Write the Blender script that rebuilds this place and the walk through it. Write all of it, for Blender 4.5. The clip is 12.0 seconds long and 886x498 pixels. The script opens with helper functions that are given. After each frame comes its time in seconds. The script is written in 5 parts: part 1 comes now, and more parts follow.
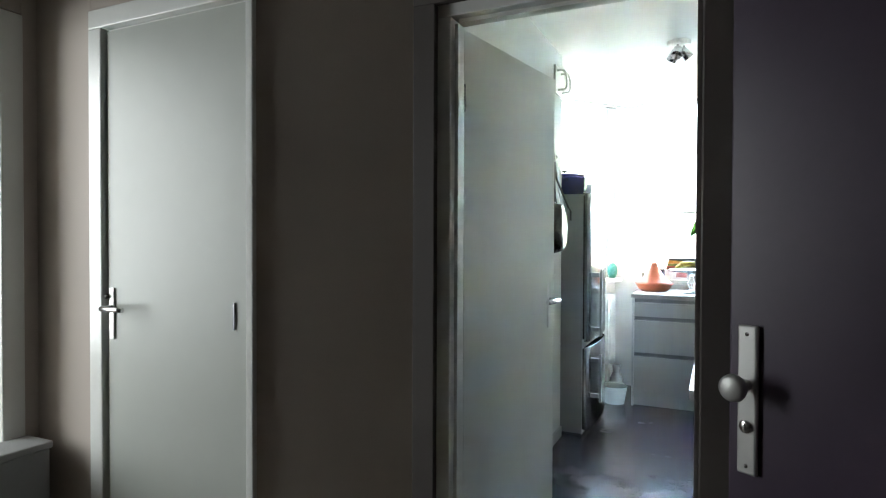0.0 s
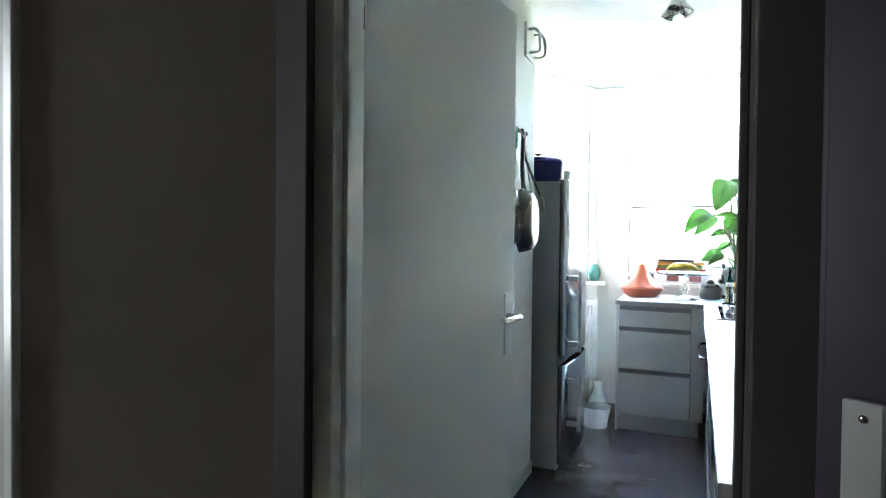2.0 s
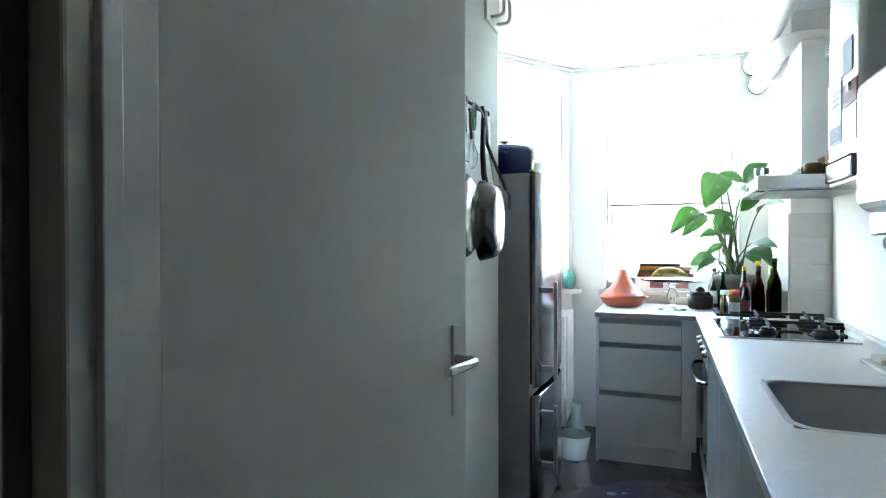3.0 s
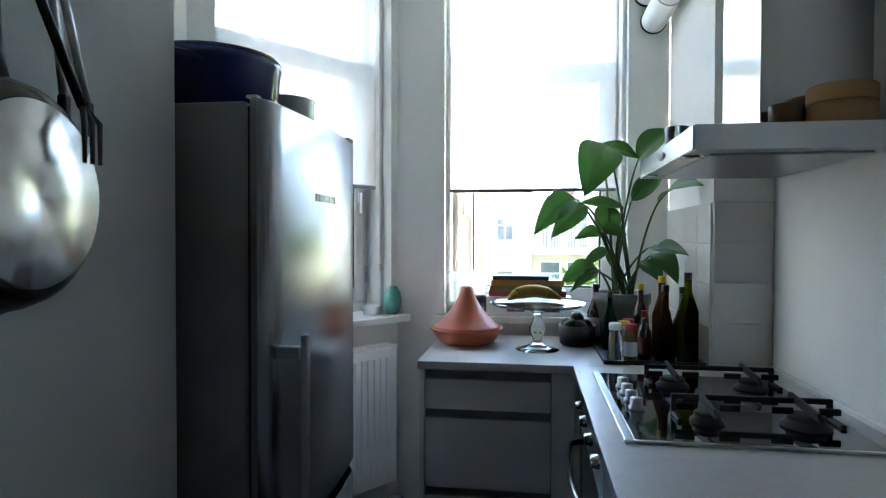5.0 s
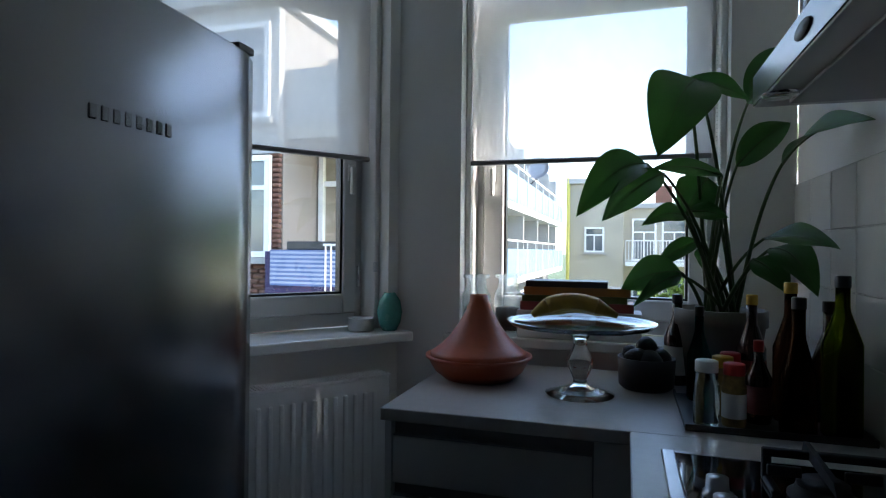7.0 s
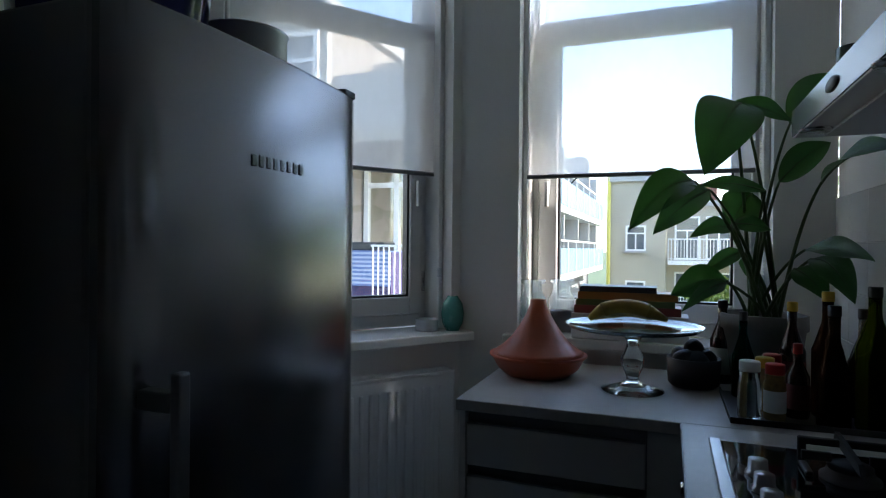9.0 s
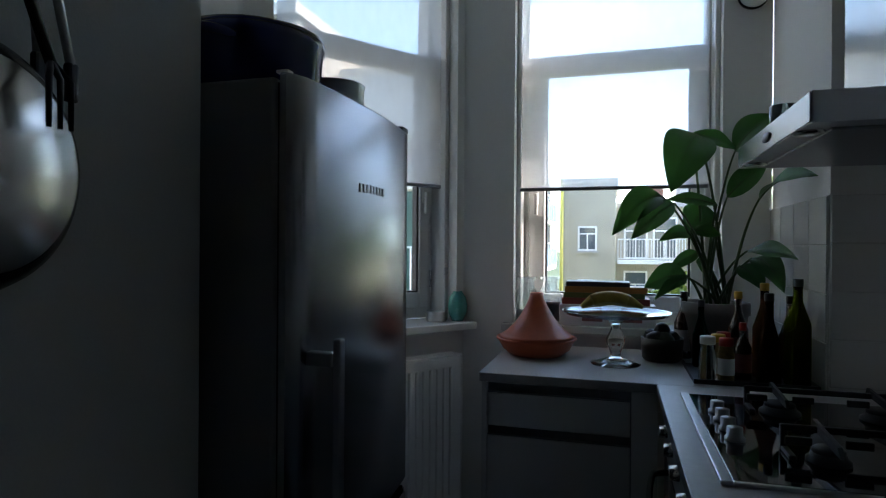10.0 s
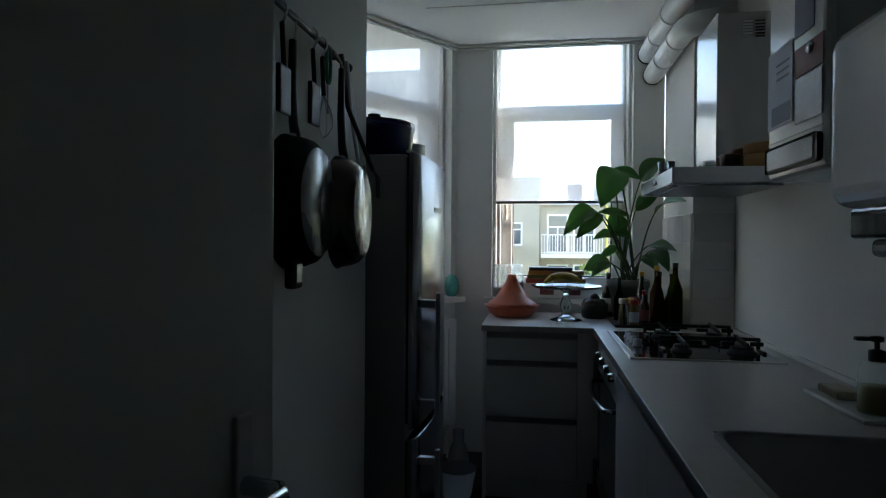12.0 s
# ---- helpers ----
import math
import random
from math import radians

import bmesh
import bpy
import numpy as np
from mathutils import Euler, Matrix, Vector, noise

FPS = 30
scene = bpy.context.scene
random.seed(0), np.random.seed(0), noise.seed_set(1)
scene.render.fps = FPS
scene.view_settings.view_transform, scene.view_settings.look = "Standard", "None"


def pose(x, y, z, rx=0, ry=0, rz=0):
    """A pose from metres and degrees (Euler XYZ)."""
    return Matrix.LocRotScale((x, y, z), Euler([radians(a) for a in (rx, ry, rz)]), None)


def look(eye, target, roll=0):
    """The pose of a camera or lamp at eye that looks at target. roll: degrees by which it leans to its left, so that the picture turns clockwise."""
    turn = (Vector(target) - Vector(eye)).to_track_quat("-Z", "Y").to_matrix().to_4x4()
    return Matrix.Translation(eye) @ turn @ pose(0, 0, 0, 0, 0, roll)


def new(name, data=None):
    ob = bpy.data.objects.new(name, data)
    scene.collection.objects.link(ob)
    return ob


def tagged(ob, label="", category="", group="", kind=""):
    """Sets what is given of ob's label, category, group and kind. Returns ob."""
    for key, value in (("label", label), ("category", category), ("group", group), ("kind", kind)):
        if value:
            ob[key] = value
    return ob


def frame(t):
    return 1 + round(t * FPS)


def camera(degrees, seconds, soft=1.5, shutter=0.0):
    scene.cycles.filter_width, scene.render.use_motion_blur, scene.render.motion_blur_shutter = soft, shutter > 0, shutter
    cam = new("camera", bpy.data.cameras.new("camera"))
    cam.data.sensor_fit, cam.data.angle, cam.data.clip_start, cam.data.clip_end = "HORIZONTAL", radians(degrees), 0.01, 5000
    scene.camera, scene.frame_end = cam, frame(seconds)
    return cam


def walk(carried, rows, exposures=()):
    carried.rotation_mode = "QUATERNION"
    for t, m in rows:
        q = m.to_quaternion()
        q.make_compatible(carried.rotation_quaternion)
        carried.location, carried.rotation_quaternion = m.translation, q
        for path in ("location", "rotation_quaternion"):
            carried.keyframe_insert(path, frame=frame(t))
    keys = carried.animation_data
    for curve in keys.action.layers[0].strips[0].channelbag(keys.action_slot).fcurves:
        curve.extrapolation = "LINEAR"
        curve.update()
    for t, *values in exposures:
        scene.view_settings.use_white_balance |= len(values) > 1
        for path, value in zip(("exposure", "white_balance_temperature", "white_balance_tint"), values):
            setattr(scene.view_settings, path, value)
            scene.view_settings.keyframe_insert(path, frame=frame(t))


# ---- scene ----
cam = camera(73.8, 12.0, soft=1.15)
PATH = [
    (0, (0.562, -2.261, 1.326), (-0.283, -0.449, 1.296), 0.2),
    (0.5, (0.545, -2.185, 1.324), (-0.295, -0.37, 1.294), 0.2),
    (1, (0.535, -2.044, 1.321), (-0.286, -0.221, 1.29), 0.1),
    (1.5, (0.512, -1.823, 1.314), (-0.293, 0.007, 1.282), 0.1),
    (2, (0.453, -1.544, 1.31), (-0.342, 0.291, 1.276), 0.6),
    (2.5, (0.371, -1.269, 1.312), (-0.399, 0.576, 1.284), 0.2),
    (4.5, (0.289, 0.145, 1.346), (-0.089, 2.108, 1.317), 0.2),
    (5, (0.339, 0.544, 1.347), (0.046, 2.523, 1.312), 0.1),
    (5.5, (0.393, 0.863, 1.347), (0.134, 2.846, 1.321), 0.3),
    (6, (0.438, 1.117, 1.318), (0.173, 3.099, 1.308), 0.6),
    (6.5, (0.461, 1.275, 1.295), (0.082, 3.239, 1.289), 0.5),
    (7, (0.476, 1.377, 1.273), (-0.113, 3.288, 1.274), 0.6),
    (7.5, (0.487, 1.419, 1.269), (-0.231, 3.285, 1.264), 0.7),
    (9.5, (0.415, 0.972, 1.315), (-0.282, 2.846, 1.306), 0.4),
    (10, (0.363, 0.736, 1.315), (-0.196, 2.656, 1.31), 0.4),
    (10.5, (0.338, 0.474, 1.318), (-0.174, 2.408, 1.306), 0.4),
    (11, (0.281, 0.167, 1.328), (-0.155, 2.119, 1.311), 0.4),
    (11.5, (0.257, -0.08, 1.328), (-0.094, 1.889, 1.314), 0.5),
    (12, (0.202, -0.355, 1.32), (-0.108, 1.621, 1.299), 0.4),
]
walk(cam, [(t, look(eye, goal, roll)) for t, eye, goal, roll in PATH],
     [(0.0, 7.6, 7100, 11), (1.5, 7.5, 6900, 11), (2.7, 7.1, 6650, 11), (4.5, 5.65, 6600, 12), (5.5, 4.0, 6550, 14),
      (6.5, 3.0, 6400, 15), (7.5, 2.75, 6350, 15), (9.5, 2.75, 6450, 15), (12.0, 3.2, 6700, 13)])

# ---- world, sun, lights ----
world = bpy.data.worlds.new("sky")
world.use_nodes = True
scene.world = world
wt = world.node_tree
sky = wt.nodes.new("ShaderNodeTexSky")
sky.sky_type, sky.sun_disc = "NISHITA", False
sky.sun_elevation, sky.sun_rotation = radians(36.7), radians(76.3)
wt.links.new(sky.outputs[0], wt.nodes["Background"].inputs[0])
wt.nodes["Background"].inputs[1].default_value = 0.15
sun = new("sun", bpy.data.lights.new("sun", "SUN"))
sun.data.energy, sun.data.angle, sun.data.color = 2.5, radians(0.5), (1.0, 0.95, 0.86)
sun.matrix_world = look((9.0, 2.2, 6.9), (0, 0, 0))
lamp = new("side_room_window_light", bpy.data.lights.new("side_room_window_light", "AREA"))
lamp.data.shape, lamp.data.size, lamp.data.size_y, lamp.data.energy = "RECTANGLE", 1.7, 2.0, 0.75
lamp.data.color = (0.80, 0.91, 1.0)
lamp.matrix_world = look((-3.86, -2.3, 1.5), (-1.0, -1.2, 1.2))


# ---- helpers of the scene ----
def mat(name, col, rough=0.5, metal=0.0, var=0.12, scale=6.0, bump=0.0, bscale=120.0, fine=None, coat=0.0, trans=0.0, rv=1.0):
    m = bpy.data.materials.new(name)
    m.use_nodes = True
    t = m.node_tree
    b = t.nodes["Principled BSDF"]
    b.inputs["Roughness"].default_value, b.inputs["Metallic"].default_value = rough, metal
    b.inputs["Coat Weight"].default_value = coat
    b.inputs["Transmission Weight"].default_value = trans
    tc = t.nodes.new("ShaderNodeTexCoord")
    n1 = t.nodes.new("ShaderNodeTexNoise")
    n1.inputs["Scale"].default_value, n1.inputs["Detail"].default_value = scale, 6
    n2 = t.nodes.new("ShaderNodeTexNoise")
    n2.inputs["Scale"].default_value, n2.inputs["Detail"].default_value = bscale, 3
    mp = t.nodes.new("ShaderNodeMapping")
    if fine:
        mp.inputs["Scale"].default_value = fine
    t.links.new(tc.outputs["Object"], mp.inputs[0])
    t.links.new(tc.outputs["Object"], n1.inputs["Vector"])
    t.links.new(mp.outputs[0], n2.inputs["Vector"])
    mixn = t.nodes.new("ShaderNodeMath")
    mixn.operation = "MULTIPLY_ADD"
    t.links.new(n2.outputs[0], mixn.inputs[0])
    mixn.inputs[1].default_value = 0.4
    t.links.new(n1.outputs[0], mixn.inputs[2])
    ramp = t.nodes.new("ShaderNodeMapRange")
    ramp.inputs[1].default_value, ramp.inputs[2].default_value = 0.35, 1.05
    ramp.inputs[3].default_value, ramp.inputs[4].default_value = 1 - var, 1 + var * 0.5
    t.links.new(mixn.outputs[0], ramp.inputs[0])
    info = t.nodes.new("ShaderNodeObjectInfo")
    rnd = t.nodes.new("ShaderNodeMapRange")
    rnd.inputs[3].default_value, rnd.inputs[4].default_value = 1 - var * 0.4, 1 + var * 0.2
    t.links.new(info.outputs["Random"], rnd.inputs[0])
    mul = t.nodes.new("ShaderNodeMath")
    mul.operation = "MULTIPLY"
    t.links.new(ramp.outputs[0], mul.inputs[0])
    t.links.new(rnd.outputs[0], mul.inputs[1])
    vm = t.nodes.new("ShaderNodeVectorMath")
    vm.operation = "SCALE"
    vm.inputs[0].default_value = col
    t.links.new(mul.outputs[0], vm.inputs["Scale"])
    t.links.new(vm.outputs[0], b.inputs["Base Color"])
    rr = t.nodes.new("ShaderNodeMapRange")
    rr.inputs[3].default_value, rr.inputs[4].default_value = max(0.0, rough - 0.06 * rv), min(1, rough + 0.08 * rv)
    t.links.new(n1.outputs[0], rr.inputs[0])
    t.links.new(rr.outputs[0], b.inputs["Roughness"])
    if bump:
        bp = t.nodes.new("ShaderNodeBump")
        bp.inputs["Strength"].default_value, bp.inputs["Distance"].default_value = bump, 0.003
        t.links.new(n2.outputs[0], bp.inputs["Height"])
        t.links.new(bp.outputs[0], b.inputs["Normal"])
    return m


def glass_mat(name, col=(1, 1, 1), rough=0.0, thin=True):
    m = bpy.data.materials.new(name)
    m.use_nodes = True
    t = m.node_tree
    t.nodes.clear()
    out = t.nodes.new("ShaderNodeOutputMaterial")
    if thin:
        a = t.nodes.new("ShaderNodeBsdfTransparent")
        a.inputs[0].default_value = (*col, 1)
        g = t.nodes.new("ShaderNodeBsdfGlossy")
        g.inputs["Roughness"].default_value = 0.02
        lw = t.nodes.new("ShaderNodeLayerWeight")
        lw.inputs[0].default_value = 0.18
        f = t.nodes.new("ShaderNodeMath")
        f.operation = "MULTIPLY_ADD"
        f.inputs[1].default_value, f.inputs[2].default_value = 0.7, 0.04
        t.links.new(lw.outputs["Facing"], f.inputs[0])
        x = t.nodes.new("ShaderNodeMixShader")
        t.links.new(f.outputs[0], x.inputs[0])
        t.links.new(a.outputs[0], x.inputs[1])
        t.links.new(g.outputs[0], x.inputs[2])
        t.links.new(x.outputs[0], out.inputs[0])
    else:
        g = t.nodes.new("ShaderNodeBsdfGlass")
        g.inputs["Color"].default_value = (*col, 1)
        g.inputs["Roughness"].default_value = rough
        t.links.new(g.outputs[0], out.inputs[0])
    return m


def blind_mat():
    m = bpy.data.materials.new("blind_fabric")
    m.use_nodes = True
    t = m.node_tree
    t.nodes.clear()
    out = t.nodes.new("ShaderNodeOutputMaterial")
    tr, tl, df = (t.nodes.new("ShaderNodeBsdf" + k) for k in ("Transparent", "Translucent", "Diffuse"))
    tr.inputs[0].default_value = (0.95, 0.95, 0.95, 1)
    tl.inputs[0].default_value = (0.92, 0.92, 0.9, 1)
    df.inputs[0].default_value = (0.8, 0.8, 0.78, 1)
    n = t.nodes.new("ShaderNodeTexNoise")
    n.inputs["Scale"].default_value = 9
    mr = t.nodes.new("ShaderNodeMapRange")
    mr.inputs[3].default_value, mr.inputs[4].default_value = 0.30, 0.42
    t.links.new(n.outputs[0], mr.inputs[0])
    a, b = t.nodes.new("ShaderNodeMixShader"), t.nodes.new("ShaderNodeMixShader")
    a.inputs[0].default_value = 0.2
    t.links.new(tl.outputs[0], a.inputs[1])
    t.links.new(df.outputs[0], a.inputs[2])
    t.links.new(mr.outputs[0], b.inputs[0])
    t.links.new(a.outputs[0], b.inputs[1])
    t.links.new(tr.outputs[0], b.inputs[2])
    t.links.new(b.outputs[0], out.inputs[0])
    return m


def stripe_mat(name, c1, c2, freq, axis=2):
    m = mat(name, c1, 0.8)
    t = m.node_tree
    b = t.nodes["Principled BSDF"]
    tc = t.nodes.new("ShaderNodeTexCoord")
    s = t.nodes.new("ShaderNodeSeparateXYZ")
    k = t.nodes.new("ShaderNodeMath")
    k.operation = "MULTIPLY"
    k.inputs[1].default_value = freq
    fr = t.nodes.new("ShaderNodeMath")
    fr.operation = "FRACT"
    gt = t.nodes.new("ShaderNodeMath")
    gt.operation = "GREATER_THAN"
    gt.inputs[1].default_value = 0.5
    mx = t.nodes.new("ShaderNodeMix")
    mx.data_type = "RGBA"
    mx.inputs[6].default_value, mx.inputs[7].default_value = (*c1, 1), (*c2, 1)
    t.links.new(tc.outputs["Object"], s.inputs[0])
    t.links.new(s.outputs[axis], k.inputs[0])
    t.links.new(k.outputs[0], fr.inputs[0])
    t.links.new(fr.outputs[0], gt.inputs[0])
    t.links.new(gt.outputs[0], mx.inputs[0])
    t.links.new(mx.outputs[2], b.inputs["Base Color"])
    return m


def box(a, b, bev=0.0, seg=2, m=None):
    bm = bmesh.new()
    bmesh.ops.create_cube(bm, size=1)
    for v in bm.verts:
        v.co = [a[i] + (v.co[i] + 0.5) * (b[i] - a[i]) for i in range(3)]
    if bev:
        bmesh.ops.bevel(bm, geom=bm.edges[:], offset=bev, segments=seg, affect="EDGES", profile=0.5)
    if m is not None:
        bm.transform(m)
    return bm


def join(*bms):
    out = bmesh.new()
    for b in bms:
        me = bpy.data.meshes.new("tmp")
        b.to_mesh(me)
        out.from_mesh(me)
        bpy.data.meshes.remove(me)
    return out


def lathe(profile, at=(0, 0, 0), n=32, m=None):
    bm = bmesh.new()
    rings = []
    for r, z in profile:
        if r < 1e-5:
            rings.append([bm.verts.new((0, 0, z))])
        else:
            rings.append([bm.verts.new((r * math.cos(2 * math.pi * k / n), r * math.sin(2 * math.pi * k / n), z)) for k in range(n)])
    for p, q in zip(rings, rings[1:]):
        for k in range(n):
            f = [p[k % len(p)], p[(k + 1) % len(p)], q[(k + 1) % len(q)], q[k % len(q)]]
            f = list(dict.fromkeys(f))
            if len(f) > 2:
                bm.faces.new(f)
    for f in bm.faces:
        f.smooth = True
    for e in bm.edges:
        if len(e.link_faces) == 2 and e.calc_face_angle(0) > 0.6:
            e.smooth = False
    bmesh.ops.recalc_face_normals(bm, faces=bm.faces)
    if m is not None:
        bm.transform(m)
    bmesh.ops.translate(bm, verts=bm.verts, vec=at)
    return bm


def tube(pts, r, n=10, r2=None):
    bm = bmesh.new()
    pts = [Vector(p) for p in pts]
    rings = []
    side = None
    for i, p in enumerate(pts):
        d = (pts[min(i + 1, len(pts) - 1)] - pts[max(i - 1, 0)]).normalized()
        if side is None:
            side = d.cross(Vector((0, 0, 1)))
            if side.length < 0.1:
                side = d.cross(Vector((1, 0, 0)))
        side = (side - d * side.dot(d)).normalized()
        up = d.cross(side)
        rad = r if r2 is None else r + (r2 - r) * i / (len(pts) - 1)
        rings.append([bm.verts.new(p + rad * (side * math.cos(2 * math.pi * k / n) + up * math.sin(2 * math.pi * k / n))) for k in range(n)])
    for a, b in zip(rings, rings[1:]):
        for k in range(n):
            bm.faces.new((a[k], a[(k + 1) % n], b[(k + 1) % n], b[k])).smooth = True
    bm.faces.new(rings[0][::-1])
    bm.faces.new(rings[-1])
    bmesh.ops.recalc_face_normals(bm, faces=bm.faces)
    return bm


def arc(a, mid, b, n=10):
    a, mid, b = Vector(a), Vector(mid), Vector(b)
    return [a * (1 - s) ** 2 + mid * 2 * s * (1 - s) + b * s * s for s in (i / n for i in range(n + 1))]


def solid(name, bm, material):
    me = bpy.data.meshes.new(name)
    bm.to_mesh(me)
    bm.free()
    me.materials.append(material)
    return new(name, me)


def structure(name, bm, material, label="", category="wall"):
    return tagged(solid(name, bm, material), label, category, "", "structure")


def thing(name, base, label, category, group=""):
    ob = new(name)
    ob.empty_display_size = 0.05
    ob.location = base
    return tagged(ob, label, category, group)


def part(name, bm, material, parent, label=""):
    ob = solid(name, bm, material)
    ob.parent = parent
    bpy.context.view_layer.update()
    ob.matrix_parent_inverse = parent.matrix_world.inverted()
    return tagged(ob, label) if label else ob


# ---- materials ----
WHITE = mat("white_wall_paint", (0.83, 0.83, 0.80), 0.75, var=0.08, scale=2.5, bump=0.15, bscale=220)
CEIL = mat("ceiling_paint", (0.86, 0.86, 0.84), 0.8, var=0.05, scale=2, bump=0.08, bscale=160)
TAUPE = mat("taupe_wall_paint", (0.47, 0.41, 0.36), 0.7, var=0.1, scale=2, bump=0.2, bscale=200)
GLOSSW = mat("white_gloss_paint", (0.76, 0.77, 0.74), 0.22, var=0.05, scale=3, bump=0.05, bscale=60)
DOORW = mat("door_gloss_paint", (0.74, 0.76, 0.72), 0.16, var=0.05, scale=2.2, bump=0.22, bscale=7)
# White closet door toned down to grey: dimmer light put into the colour.
CLOSETDIM = mat("dimmed_closet_white", (0.45, 0.47, 0.435), 0.42, var=0.06, scale=1.6, bump=0.08, bscale=14)
GREYW = mat("grey_white_wall_paint", (0.68, 0.69, 0.66), 0.7, var=0.1, scale=1.5, bump=0.18, bscale=180)
# Brown of the kitchen door trim: the hall's shade put into the colour.
SHADETR = mat("hall_shade_brown", (0.10, 0.085, 0.08), 0.6, var=0.12, scale=3)
PURPLE = mat("aubergine_door_paint", (0.066, 0.043, 0.078), 0.4, var=0.15, scale=3, bump=0.1, bscale=60)
FLOOR = mat("dark_vinyl", (0.062, 0.052, 0.064), 0.24, var=0.3, scale=3.5, bump=0.06, bscale=90)
HALLF = mat("hall_floor", (0.16, 0.13, 0.11), 0.5, var=0.2, scale=4)
FRONT = mat("cabinet_front", (0.62, 0.63, 0.62), 0.3, var=0.04, scale=3)
GLOSSG = mat("gloss_grey_front", (0.55, 0.57, 0.58), 0.15, var=0.04, scale=3)
GROOVE = mat("grip_rail_aluminium", (0.30, 0.31, 0.33), 0.35, 1.0, var=0.08, scale=5)
TOP = mat("laminate_worktop", (0.50, 0.49, 0.48), 0.33, var=0.14, scale=40, bump=0.1, bscale=400)
STEEL = mat("brushed_steel", (0.56, 0.57, 0.58), 0.3, 1.0, var=0.08, scale=2, bump=0.08, bscale=60, fine=(30, 30, 1))
FRIDGE = mat("steel_fridge_door", (0.32, 0.33, 0.35), 0.25, 1.0, var=0.03, scale=2, rv=0.1)
FRSIDE = mat("fridge_side_silver", (0.30, 0.31, 0.32), 0.45, 0.4, var=0.06, scale=3)
CHROME = mat("satin_chrome", (0.72, 0.72, 0.72), 0.18, 1.0, var=0.05)
ALU = mat("satin_aluminium", (0.62, 0.62, 0.61), 0.42, 0.55, var=0.05)
BLACKPL = mat("black_plastic", (0.015, 0.015, 0.016), 0.4, var=0.2)
BLACKGL = mat("black_hob_glass", (0.006, 0.006, 0.008), 0.05, var=0.1, coat=0.5)
IRON = mat("cast_iron", (0.012, 0.012, 0.013), 0.5, var=0.25, scale=30, bump=0.3, bscale=300)
NONSTICK = mat("black_nonstick", (0.007, 0.007, 0.008), 0.6, var=0.2, scale=12)
NONSTICK.node_tree.nodes["Principled BSDF"].inputs["Specular IOR Level"].default_value = 0.18
BLUE = mat("blue_enamel", (0.02, 0.024, 0.14), 0.15, var=0.12, coat=0.6)
TERRA = mat("terracotta_glaze", (0.46, 0.10, 0.04), 0.42, var=0.18, scale=12, bump=0.1, bscale=90)
TILE = mat("white_wall_tile", (0.70, 0.70, 0.67), 0.12, var=0.05, scale=4, bump=0.04, bscale=30)
GROUT = mat("tile_grout", (0.62, 0.61, 0.58), 0.85)
RAD = mat("radiator_enamel", (0.86, 0.87, 0.86), 0.3, var=0.04)
PIPE = mat("white_pvc_pipe", (0.78, 0.78, 0.75), 0.35, var=0.06)
RUBBER = mat("black_rubber", (0.02, 0.02, 0.02), 0.7)
GLASS = glass_mat("window_glass", (0.96, 0.98, 0.97))
CLEAR = glass_mat("clear_glass", (0.95, 0.98, 0.97), 0.0, False)
GREENGL = glass_mat("olive_green_glass", (0.35, 0.42, 0.05), 0.0, False)
TEALGL = glass_mat("teal_glass", (0.03, 0.38, 0.33), 0.0, False)
BROWNGL = mat("dark_sauce_glass", (0.035, 0.012, 0.008), 0.08, coat=0.6)
def brushed(m, amount, centre=None):
    """Brushing of a metal: upright, or in rings round a centre."""
    t = m.node_tree
    b = t.nodes["Principled BSDF"]
    b.inputs["Anisotropic"].default_value = amount
    if centre is None:
        c = t.nodes.new("ShaderNodeCombineXYZ")
        c.inputs[2].default_value = 1.0
        t.links.new(c.outputs[0], b.inputs["Tangent"])
    else:
        g = t.nodes.new("ShaderNodeNewGeometry")
        v = t.nodes.new("ShaderNodeVectorMath")
        v.operation = "SUBTRACT"
        v.inputs[1].default_value = centre
        t.links.new(g.outputs["Position"], v.inputs[0])
        n = t.nodes.new("ShaderNodeVectorMath")
        n.operation = "NORMALIZE"
        t.links.new(v.outputs[0], n.inputs[0])
        t.links.new(n.outputs[0], b.inputs["Tangent"])
    return m


brushed(FRIDGE, 0.25)
BASE1 = brushed(mat("ring_brushed_steel", (0.75, 0.74, 0.71), 0.22, 1.0, var=0.06, scale=4), 0.92, (-0.260, 1.19, 1.40))
BASE2 = brushed(mat("ring_brushed_aluminium", (0.24, 0.25, 0.27), 0.26, 1.0, var=0.1, scale=4), 0.9, (-0.295, 0.954, 1.412))
BLIND = blind_mat()
LEAF = mat("leaf_green", (0.035, 0.12, 0.035), 0.32, var=0.35, scale=14, bump=0.25, bscale=120, fine=(1, 8, 1))
lb = LEAF.node_tree.nodes["Principled BSDF"]
_tl = LEAF.node_tree.nodes.new("ShaderNodeBsdfTranslucent")
_tl.inputs[0].default_value = (0.10, 0.32, 0.05, 1)
_mx = LEAF.node_tree.nodes.new("ShaderNodeMixShader")
_mx.inputs[0].default_value = 0.17
_o = LEAF.node_tree.nodes["Material Output"]
LEAF.node_tree.links.new(lb.outputs[0], _mx.inputs[1])
LEAF.node_tree.links.new(_tl.outputs[0], _mx.inputs[2])
LEAF.node_tree.links.new(_mx.outputs[0], _o.inputs[0])
STEM = mat("plant_stem", (0.05, 0.10, 0.03), 0.5, var=0.25)
SOIL = mat("potting_soil", (0.03, 0.02, 0.015), 0.95, var=0.5, scale=40, bump=0.8, bscale=150)
POT = mat("grey_clay_pot", (0.20, 0.19, 0.18), 0.75, var=0.2, scale=14, bump=0.2)
